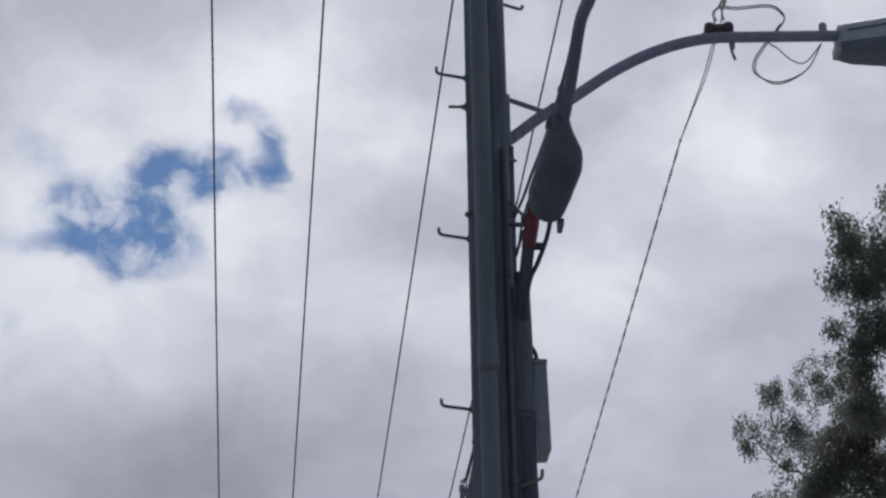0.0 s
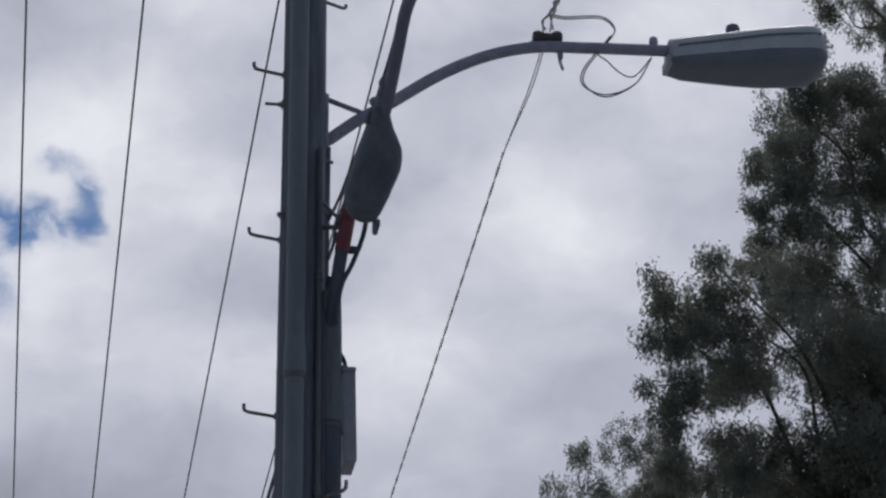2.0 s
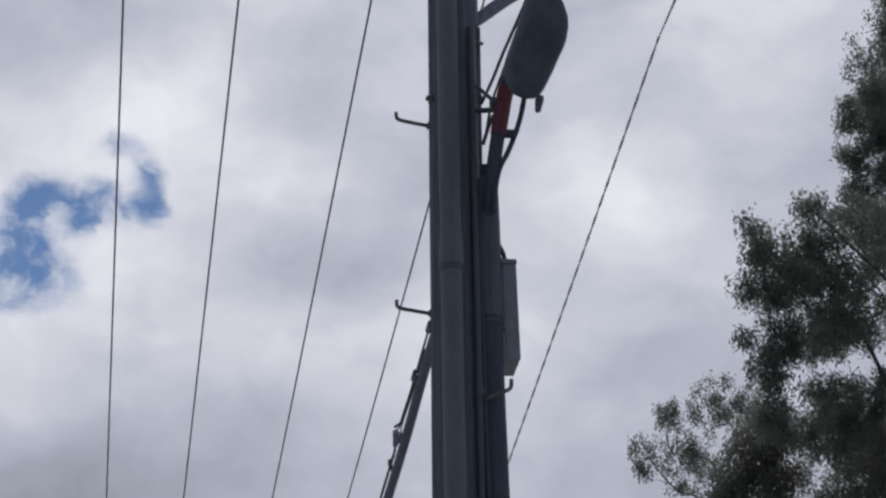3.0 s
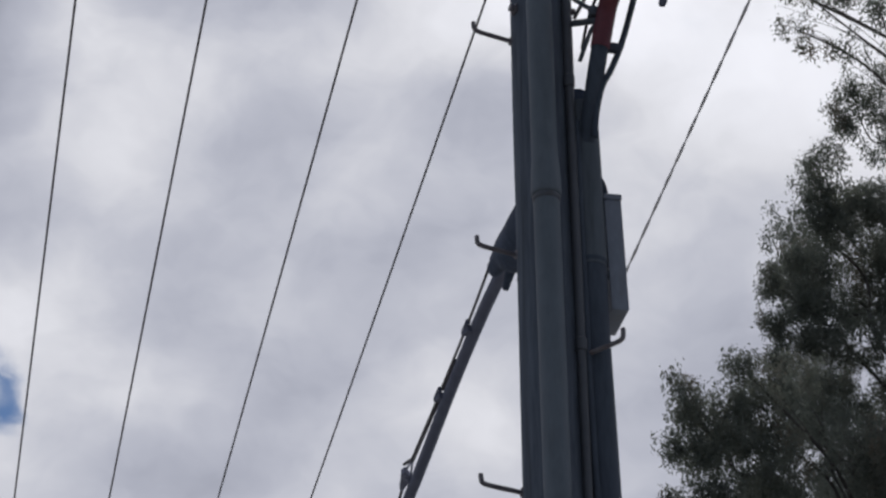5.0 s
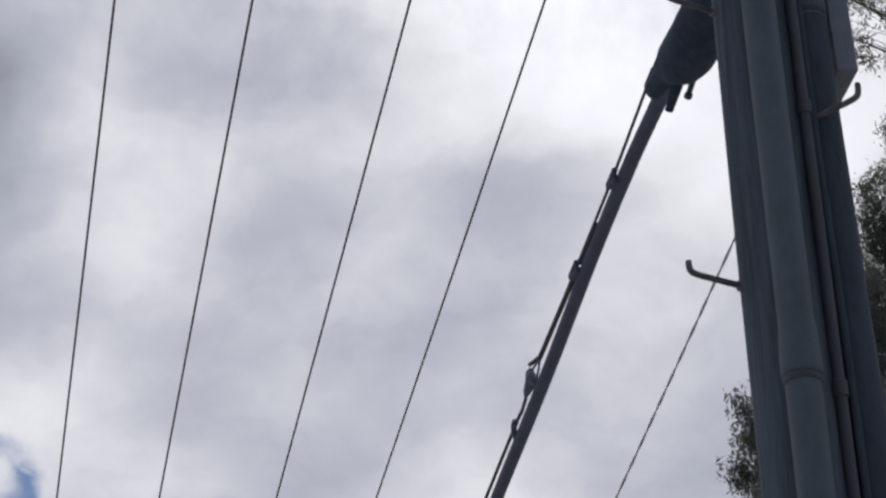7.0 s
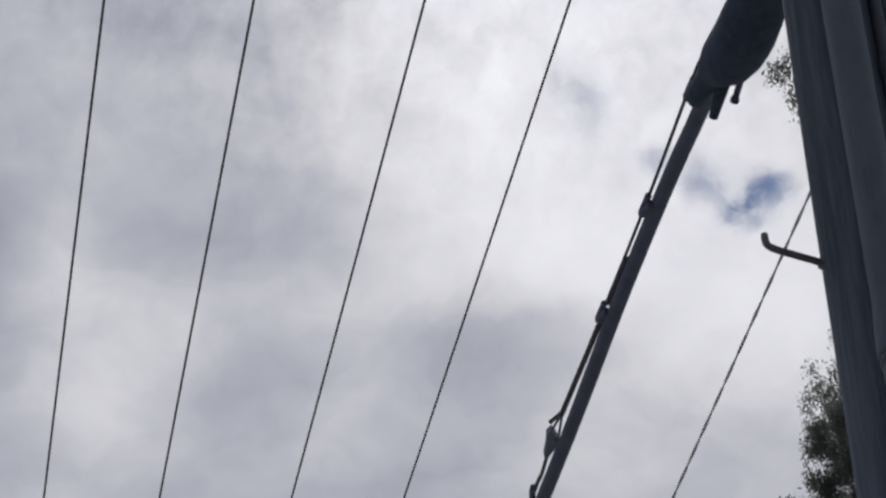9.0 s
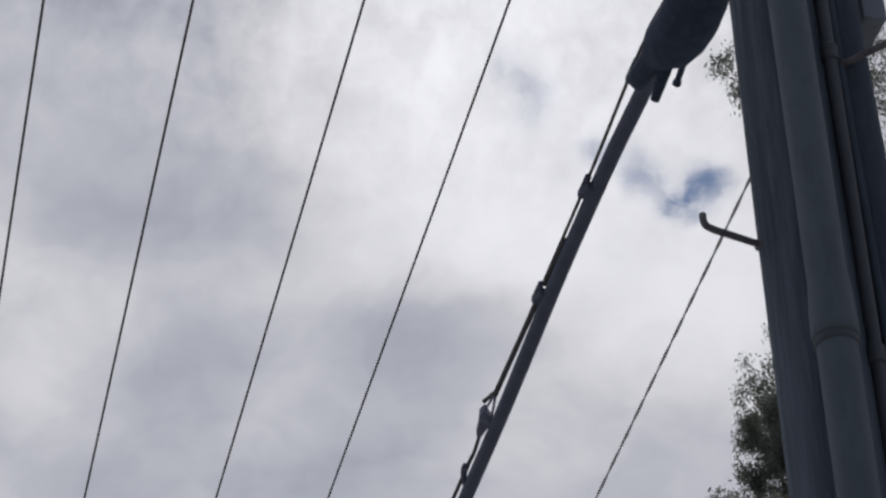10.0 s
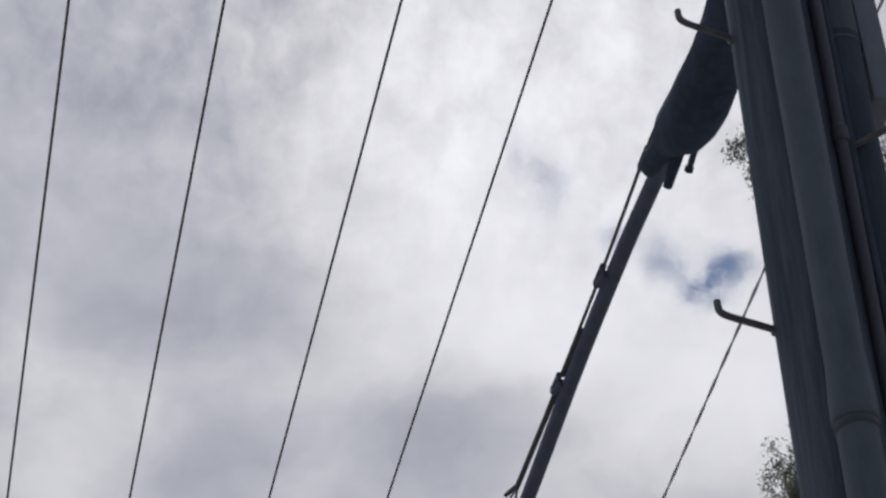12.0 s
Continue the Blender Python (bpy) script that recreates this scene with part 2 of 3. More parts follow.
# ground stays out of view; made pale to bounce light onto undersides
GRASS = material("gravelly_verge_ground", (0.24, 0.235, 0.225), (0.40, 0.390, 0.370), 0.95, 0, 0.25, (1, 1, 1), 0.6, 40, stain=(0.20, 0.20, 0.15))


# ---------------------------------------------------------------- mesh helpers
def finish(bm, mesh_name, mat, smooth=True):
    data = bpy.data.meshes.new(mesh_name)
    bmesh.ops.recalc_face_normals(bm, faces=bm.faces)
    bm.to_mesh(data)
    bm.free()
    data.materials.append(mat)
    if smooth:
        for p in data.polygons:
            p.use_smooth = True
        data.set_sharp_from_angle(angle=radians(38))
    return data


def part(name, bm, mat, parent=None, label="", smooth=True):
    ob = new(name, finish(bm, name, mat, smooth))
    ob.parent = parent
    return tagged(ob, label)


def thing(name, label, category, at=(0, 0, 0), group="", kind=""):
    ob = new(name)
    ob.location = at
    ob.empty_display_size = 0.1
    return tagged(ob, label, category, group, kind)


def curve_points(points, steps=8):
    """A smooth line through the points."""
    pts = [Vector(p) for p in points]
    if len(pts) < 3:
        return pts
    out = []
    for i in range(len(pts) - 1):
        a, b = pts[max(i - 1, 0)], pts[i]
        c, d = pts[i + 1], pts[min(i + 2, len(pts) - 1)]
        for s in range(steps):
            t = s / steps
            out.append(0.5 * ((2 * b) + (c - a) * t + (2 * a - 5 * b + 4 * c - d) * t * t + (3 * b - a - 3 * c + d) * t ** 3))
    out.append(pts[-1])
    return out


def sweep(bm, line, radius, sides=10, flatten=1.0, cap=True):
    """A tube along a line; radius is a number or a function of 0..1."""
    line = [Vector(p) for p in line]
    total = len(line) - 1
    side = None
    rings = []
    for i, p in enumerate(line):
        ahead = (line[min(i + 1, total)] - line[max(i - 1, 0)]).normalized()
        if side is None:
            side = ahead.cross(Vector((0, 0, 1)) if abs(ahead.z) < 0.9 else Vector((1, 0, 0))).normalized()
        side = (side - ahead * side.dot(ahead)).normalized()
        up = side.cross(ahead)
        r = radius(i / total) if callable(radius) else radius
        rings.append([bm.verts.new(p + (side * math.cos(a) + up * math.sin(a) * flatten) * r)
                      for a in (2 * math.pi * k / sides for k in range(sides))])
    for a, b in zip(rings, rings[1:]):
        for k in range(sides):
            bm.faces.new((a[k], a[(k + 1) % sides], b[(k + 1) % sides], b[k]))
    if cap:
        bm.faces.new(rings[0][::-1])
        bm.faces.new(rings[-1])
    return bm


def tube(points, radius, sides=10, steps=8, flatten=1.0):
    return sweep(bmesh.new(), curve_points(points, steps), radius, sides, flatten)


def block(size, at=(0, 0, 0), bevel=0.004, turn=(0, 0, 0), bm=None):
    bm = bm or bmesh.new()
    m = pose(*at, *turn) @ Matrix.Diagonal((*size, 1))
    made = bmesh.ops.create_cube(bm, size=1.0, matrix=m)
    if bevel:
        edges = list({e for v in made["verts"] for e in v.link_edges})
        bmesh.ops.bevel(bm, geom=edges, offset=bevel, segments=2, affect="EDGES", profile=0.6)
    return bm


def lathe(profile, sides=20, at=(0, 0, 0), turn=(0, 0, 0), wobble=0.0):
    """Turned about its own z: rows of radius, height."""
    bm, m, rings = bmesh.new(), pose(*at, *turn), []
    for r, h in profile:
        ring = []
        for k in range(sides):
            a = 2 * math.pi * k / sides
            rr = r * (1 + wobble * noise.noise((math.cos(a) * 1.7, math.sin(a) * 1.7, h * 2.3)))
            ring.append(bm.verts.new(m @ Vector((rr * math.cos(a), rr * math.sin(a), h))))
        rings.append(ring)
    for a, b in zip(rings, rings[1:]):
        for k in range(sides):
            bm.faces.new((a[k], a[(k + 1) % sides], b[(k + 1) % sides], b[k]))
    bm.faces.new(rings[0][::-1])
    bm.faces.new(rings[-1])
    return bm


# ---------------------------------------------------------------- ground
def make_ground():
    bm = bmesh.new()
    ticks = [-2500, -900, -300, -120] + list(range(-60, 61, 3)) + [120, 300, 900, 2500]
    grid = [[bm.verts.new((x, y, -0.02 + 0.05 * noise.noise((x * 0.13, y * 0.13, 0)) * (abs(x) < 61 and abs(y) < 61) * min(1.0, (x * x + y * y) / 30)))
             for x in ticks] for y in ticks]
    for a, b in zip(grid, grid[1:]):
        for i in range(len(ticks) - 1):
            bm.faces.new((a[i], a[i + 1], b[i + 1], b[i]))
    tagged(part("ground", bm, GRASS), "pale grey gravelly roadside ground under the pole, out of view", "ground", kind="structure")


make_ground()

# ---------------------------------------------------------------- the pole
POLE_X, POLE_Y, POLE_TOP = -0.0645, 0.058, 12.35
WIRES = [(-1.606, 11.699), (-0.734, 11.815), (0.309, 12.027), (1.204, 12.108)]


def pole_radius(z):
    return 0.1376 - 0.0044 * z


def pole_lean(z):
    """The shaft bows a little to one side higher up."""
    return -0.007 * (z - 5.5)


pole = thing("utility_pole", "tall weathered dark timber utility pole with iron climbing steps", "utility pole", (POLE_X, POLE_Y, 0))


def make_shaft():
    bm = bmesh.new()
    line = [(pole_lean(z), 0, z) for z in (0.12 * k - 0.3 * (k == 0) for k in range(int(POLE_TOP / 0.12) + 1))]
    sweep(bm, line, lambda s: pole_radius(s * POLE_TOP), 44)
    for v in bm.verts:
        a = math.atan2(v.co.y, v.co.x - pole_lean(v.co.z))
        grow = 1 + 0.020 * noise.noise((math.cos(a) * 1.3, math.sin(a) * 1.3, v.co.z * 1.1)) + 0.022 * noise.noise((math.cos(a) * 7, math.sin(a) * 7, v.co.z * 0.5))
        v.co.x = pole_lean(v.co.z) + (v.co.x - pole_lean(v.co.z)) * grow
        v.co.y *= grow
    part("shaft", bm, WOOD, pole)


make_shaft()


def merge(bm, other):
    data = bpy.data.meshes.new("join")
    other.to_mesh(data)
    other.free()
    bm.from_mesh(data)
    bpy.data.meshes.remove(data)
    return bm


def make_step(z, angle, length=0.165, tip=0.046, swing=0.0, droop=0.0):
    """A bent iron step: a bar driven into the shaft, its tip turned up; it may stand askew and slope down to the shaft."""
    r = pole_radius(z)
    line = [(-0.06, 0, -0.006 - droop * 1.36), (length * 0.5, 0, -droop * 0.5), (length * 0.84, 0, 0.003 - droop * 0.16), (length * 0.97, 0, 0.010), (length, 0, 0.65 * tip), (length, 0, tip)]
    bm = merge(tube(line, 0.0085, 8, 5), lathe([(0.017, 0), (0.017, 0.006), (0.010, 0.008)], 12, (-0.002, 0, -0.002 - droop), (0, 90, 0)))
    ob = part("pole_step", bm, RUST, pole, "rusty iron climbing step with upturned tip")
    a = radians(angle)
    ob.matrix_basis = pose(pole_lean(z) + r * math.cos(a), r * math.sin(a), z, 0, 0, angle + swing)


for k in range(9):
    make_step(4.966 + 0.896 * (k - 2), 172, 0.152, 0.038, 23, -0.006)
for z in (3.10, 3.92, 5.44):
    make_step(z, -48)
for z in (8.125, 9.025, 9.925):
    make_step(z, 30, 0.145, 0.030)


def make_bolt(z, angle, reach):
    r = pole_radius(z)
    bm = merge(lathe([(0.008, r - 0.03), (0.008, r + reach)], 8, (0, 0, 0), (0, 90, 0)), block((0.010, 0.034, 0.034), (r + 0.002, 0, 0), 0.003))
    merge(bm, lathe([(0.014, r + 0.008), (0.014, r + 0.022)], 6, (0, 0, 0), (0, 90, 0)))
    ob = part("bolt", bm, RUST, pole)
    ob.matrix_basis = pose(pole_lean(z), 0, z, 0, 0, angle)


make_bolt(7.486, 178, 0.085)
for z in (6.866,):
    make_bolt(z, 200, 0.010)
make_bolt(6.90, -8, 0.02)
make_bolt(7.215, 20, 0.05)

# ---------------------------------------------------------------- wires
def wire_line(x, z, slope, y0, y1, drift=0.0, n=70):
    return [(x + drift * y, y, z + slope * y + 0.001 * y * y) for y in (y0 + (y1 - y0) * k / n for k in range(n + 1))]


for x, z in WIRES:
    ob = thing("overhead_wire", "thin bare aluminium power line strung overhead", "overhead wire", (x, 0, z), "power lines overhead")
    part("strand", sweep(bmesh.new(), [(px - x, py, pz - z) for px, py, pz in wire_line(x, z, -0.0340, -35, 70)], 0.0084, 6), WIRE, ob)


# ---------------------------------------------------------------- crossarm
def make_crossarm():
    arm = thing("crossarm", "weathered timber crossarm bolted to the pole top", "crossarm", (-0.2, -0.105, 11.70))
    part("beam", block((3.15, 0.10, 0.12), (0, 0, 0), 0.008, (0, -8.3, 0)), WOOD, arm)
    for x, z in WIRES:
        part("insulator", lathe([(0.012, -0.26), (0.012, -0.09), (0.045, -0.085), (0.05, -0.06), (0.03, -0.045), (0.042, -0.03), (0.028, -0.012), (0.02, -0.004)], 14,
                                (x + 0.2, 0.0, z - 11.70 - 0.002)), CERAMIC, arm)


make_crossarm()


# ---------------------------------------------------------------- conduits up the pole
def make_riser():
    x, y = -0.108, -0.103
    riser = thing("riser_conduit", "wide grey plastic riser conduit strapped up the pole", "conduit", (x, y, 0))
    part("pipe", tube([(pole_lean(z), 0.0016 * z - 0.008, z) for z in (-0.1, 2, 4, 6, 8, 9.85)], 0.0455, 24, 10), PVC, riser)
    for z in (1.75, 3.18, 4.60, 6.000, 8.235, 9.6):
        at = (pole_lean(z), 0.0016 * z - 0.008)
        part("coupling", lathe([(0.0462, 0.0), (0.0500, 0.003), (0.0520, 0.008), (0.0525, 0.02), (0.0515, 0.07), (0.0490, 0.11), (0.0460, 0.16)], 28, (*at, z)), PVC, riser)
        part("joint_ring", lathe([(0.0462, 0), (0.0490, 0.004), (0.0490, 0.016), (0.0462, 0.022)], 28, (*at, z - 0.023)), PVC_THIN, riser)
    for z in (2.3, 8.7):
        part("strap", lathe([(0.0458, 0), (0.0470, 0.001), (0.0470, 0.018), (0.0458, 0.019)], 24, (pole_lean(z), 0.0016 * z - 0.008, z)), PVC, riser)


make_riser()


def make_thin_riser():
    x, y = 0.004, -0.053
    riser = thing("thin_conduit", "thin dark grey plastic conduit fixed up the pole", "conduit", (x, y, 0))
    part("pipe", tube([(pole_lean(z), 0.002 * z - 0.01, z) for z in (-0.1, 2, 4, 5.4, 6.2, 7.2)], 0.0160, 14, 10), PVC_THIN, riser)
    for z in (3.1, 4.58, 5.44, 6.5):
        part("collar", lathe([(0.0162, 0), (0.0205, 0.003), (0.0205, 0.045), (0.0162, 0.05)], 16, (pole_lean(z), 0.002 * z - 0.01, z)), PVC_THIN, riser)
    for z in (2.6, 4.0, 5.05, 5.75):
        part("saddle", block((0.060, 0.010, 0.020), (pole_lean(z), 0.002 * z + 0.004, z), 0.003), PVC_THIN, riser)


make_thin_riser()


def make_guard():
    """The black cable guard that takes the thick cable down the pole."""
    guard = thing("cable_guard", "black plastic cable guard running down the pole", "cable guard", (0.056, -0.005, 0))
    part("channel", tube([(0.040, 0.0, -0.1), (0.038, 0.0, 3.9), (0.025, 0, 4.89), (0.0115, 0, 5.49), (0.0083, 0, 5.80)], 0.051, 18, 10), GUARD, guard)
    part("upper_channel", tube([(0.0085, 0, 5.79), (0.005, 0, 6.08), (0.001, 0, 6.30), (-0.003, 0, 6.455)], 0.053, 18, 10), GUARD_UPPER, guard, "lighter grey upper length of the guard")
    part("rib", tube([(-0.004, -0.040, -0.1), (-0.004, -0.040, 4), (-0.026, -0.040, 5.4), (-0.036, -0.040, 6.36)], 0.012, 10, 8), GUARD, guard)
    for z, off in ((2.2, 0.0395), (3.6, 0.039), (5.80, 0.0083)):
        part("band", lathe([(0.0522, 0), (0.0545, 0.001), (0.0545, 0.016), (0.0522, 0.017)], 22, (off, 0, z)), GUARD, guard)


make_guard()


# ---------------------------------------------------------------- box on the pole
def make_box():
    box = thing("equipment_box", "tall narrow grey metal equipment box on the pole side", "equipment box", (0.156, 0.072, 5.629))
    box.matrix_basis = pose(0.156, 0.072, 5.629, 0, -1.4, 0)
    part("body", block((0.058, 0.180, 0.440), (0, 0, 0.2225), 0.007), BOXGREY, box)
    part("lid", block((0.066, 0.190, 0.022), (0, 0, 0.452), 0.005), BOXGREY, box, "overlapping lid")
    part("seam", block((0.060, 0.006, 0.43), (0, -0.088, 0.22), 0.002), BOXGREY, box)
    part("bracket", block((0.10, 0.035, 0.012), (-0.055, -0.065, 0.150), 0.003), BOXGREY, box)
    part("gland", lathe([(0.016, 0), (0.016, 0.02), (0.011, 0.03)], 14, (-0.012, -0.04, 0.462)), RUBBER, box)
    part("lead", tube([(-0.012, -0.04, 0.47), (-0.014, -0.05, 0.500), (-0.030, -0.07, 0.525), (-0.056, -0.085, 0.545), (-0.085, -0.10, 0.60)], 0.010, 9), GUARD, box, "black cable looping into the box")


make_box()


# ---------------------------------------------------------------- thick aerial cable, front side
def make_front_cable():
    ob = thing("aerial_cable", "thick black aerial cable arriving overhead and bending into the pole", "cable", (0.13, 0, 6.7))
    part("sheath", tube([(0.16, -16, 0.75), (0.08, -8, 0.22), (0.03, -4.0, 0.05), (0.02, -2.67, 0.083), (0.02, -2.1, 0.165), (0.02, -1.75, 0.235), (0.02, -1.5, 0.18), (0.018, -1.28, 0.115), (0.01, -1.05, 0.05)], 0.0275, 14, 10), RUBBER, ob)
    part("messenger", tube([(0.16, -16, 0.80), (0.08, -8, 0.265), (0.03, -4.0, 0.093), (0.015, -2.67, 0.123), (0.012, -2.1, 0.203), (0.008, -1.75, 0.262), (0.0, -1.45, 0.205), (-0.03, -0.99, 0.131), (-0.03, -0.256, 0.253), (-0.045, -0.05, 0.24), (-0.085, 0.03, 0.16)], 0.0075, 8, 8), WIRE, ob)
    part("inner_strand", tube([(0.0, -1.10, 0.14), (-0.012, -0.7, 0.18), (-0.02, -0.25, 0.20), (-0.05, -0.06, 0.12), (-0.07, -0.01, 0.0)], 0.006, 7, 8), WIRE, ob)
    for y, z in ((-1.16, 0.09),):
        part("lashing_clip", tube([(0.006, y - 0.02, z), (-0.02, y, z + 0.035), (-0.03, y + 0.02, z + 0.055)], 0.022, 9, 4), RUBBER, ob)
    part("tail", tube([(0.005, -0.60, -0.02), (-0.005, -0.38, 0.10), (-0.014, -0.24, 0.10), (-0.022, -0.17, 0.04), (-0.040, -0.138, -0.080), (-0.058, -0.09, -0.24), (-0.072, -0.03, -0.42)], 0.031, 14, 8), GUARD, ob)
    part("red_sleeve", tube([(-0.010, -0.27, 0.105), (-0.018, -0.20, 0.075), (-0.022, -0.17, 0.04), (-0.040, -0.138, -0.080)], 0.0345, 18, 6), RED, ob, "faded red plastic sleeve")
    part("cross_lug", block((0.074, 0.03, 0.032), (0.002, -0.130, -0.068), 0.006), GUARD, ob)
    part("drop_lead", tube([(0.060, -0.32, 0.10), (0.066, -0.18, 0.06), (0.058, -0.12, 0.006), (0.033, -0.12, -0.075), (0.002, -0.115, -0.155), (-0.032, -0.111, -0.230), (-0.050, -0.09, -0.33), (-0.055, -0.08, -0.42)], 0.0115, 9), GUARD, ob)
    part("stay", tube([(-0.115, -0.02, 0.225), (-0.060, -0.11, 0.108), (-0.040, -0.15, 0.085)], 0.0085, 8), GUARD_UPPER, ob)
    part("stay", tube([(-0.115, -0.03, 0.092), (-0.030, -0.14, 0.042)], 0.0125, 8), GUARD_UPPER, ob)
    part("stay", tube([(-0.024, -0.15, 0.020), (-0.058, -0.13, 0.014), (-0.074, -0.10, -0.025), (-0.092, -0.05, -0.085)], 0.0080, 8), GUARD_UPPER, ob)
    part("clamp", block((0.030, 0.04, 0.040), (-0.055, -0.12, 0.085), 0.008), GUARD_UPPER, ob)


make_front_cable()


def make_splice(label, at, turn, rows, tall=1.0, mat=BAG):
    """A drooping wrapped cover: rows of distance, half width, sag, sideways shift."""
    ob = thing("splice_cover", label, "cable cover", at)
    ob.matrix_basis = pose(*at, *turn)
    bm, sides, rings = bmesh.new(), 26, []
    smooth = [rows[0]]
    for a, b in zip(rows, rows[1:]):
        smooth += [tuple(p + (q - p) * u for p, q in zip(a, b)) for u in (0.5, 1.0)]
    for s, r, sag, shift in smooth:
        ring = []
        for k in range(sides):
            a = 2 * math.pi * k / sides
            rr = r * (1 + 0.05 * noise.noise((math.cos(a) * 1.5, math.sin(a) * 1.5, s * 5 + at[1])) + 0.045 * noise.noise((math.cos(a) * 3.5, math.sin(a) * 3.5, s * 7)))
            ring.append(bm.verts.new((rr * math.cos(a) + shift, s, rr * tall * math.sin(a) - sag)))
        rings.append(ring)
    for a, b in zip(rings, rings[1:]):
        for k in range(sides):
            bm.faces.new((a[k], a[(k + 1) % sides], b[(k + 1) % sides], b[k]))
    bm.faces.new(rings[0][::-1])
    bm.faces.new(rings[-1])
    part("cover", bm, mat, ob)
    return ob


front = make_splice("dark grey bulging splice cover hung on the thick cable", (0.14, -1.07, 6.75), (-21.8, 0, 0),
                    [(-0.20, 0.022, 0, -0.010), (-0.15, 0.029, 0, -0.010), (-0.10, 0.037, 0, -0.010), (-0.05, 0.047, 0, -0.006), (0.0, 0.059, 0, 0.001), (0.05, 0.077, 0.002, 0.009), (0.10, 0.093, 0.004, 0.015), (0.15, 0.101, 0.006, 0.016),
                     (0.20, 0.105, 0.008, 0.012), (0.25, 0.104, 0.010, 0.003), (0.30, 0.102, 0.010, -0.006), (0.35, 0.100, 0.012, -0.014), (0.40, 0.092, 0.014, -0.019), (0.44, 0.080, 0.018, -0.019), (0.47, 0.062, 0.022, -0.014), (0.485, 0.03, 0.024, -0.012)], 0.92)
part("neck_tape", tube([(-0.012, -0.27, 0.0), (-0.012, -0.20, 0.0), (-0.013, -0.13, 0.0)], lambda s: 0.024 + 0.006 * math.sin(9 * s) ** 2, 14, 6), RUBBER, front)
part("tie", tube([(-0.040, -0.10, 0.020), (-0.062, -0.06, 0.012), (-0.066, -0.03, -0.01)], 0.010, 8, 4), RUBBER, front)
part("plug", lathe([(0.016, 0), (0.018, 0.02), (0.013, 0.065), (0.010, 0.072)], 12, (0.042, 0.47, -0.058), (-98, 0, 0)), RUBBER, front)

rear = make_splice("long dark drooping splice cover behind the pole", (0.075, 0.10, 6.55), (0, 0, 0),
                   [(0.0, 0.045, 0, 0), (0.10, 0.058, 0.01, -0.02), (0.30, 0.064, 0.03, -0.03), (0.50, 0.067, 0.035, -0.024), (0.60, 0.072, 0.04, -0.014), (0.70, 0.079, 0.04, -0.006), (0.80, 0.085, 0.035, 0.001), (0.90, 0.089, 0.028, 0.004), (1.00, 0.089, 0.015, 0.003),
                    (1.08, 0.081, -0.006, 0.0), (1.14, 0.064, -0.03, -0.006), (1.20, 0.046, -0.05, -0.008), (1.28, 0.036, -0.075, -0.012), (1.36, 0.033, -0.09, -0.014), (1.38, 0.015, -0.09, -0.014)], 1.2, BAG_SHADED)
part("plug", lathe([(0.024, -0.10), (0.021, 0), (0.017, 0.06), (0.015, 0.100), (0.008, 0.104)], 12, (0.014, 1.20, -0.01), (-104, 0, 0)), BAG_SHADED, rear)
part("plug", lathe([(0.011, -0.08), (0.010, 0.05), (0.014, 0.054), (0.014, 0.068)], 12, (0.050, 1.13, -0.035), (-104, 0, 0)), BAG_SHADED, rear)


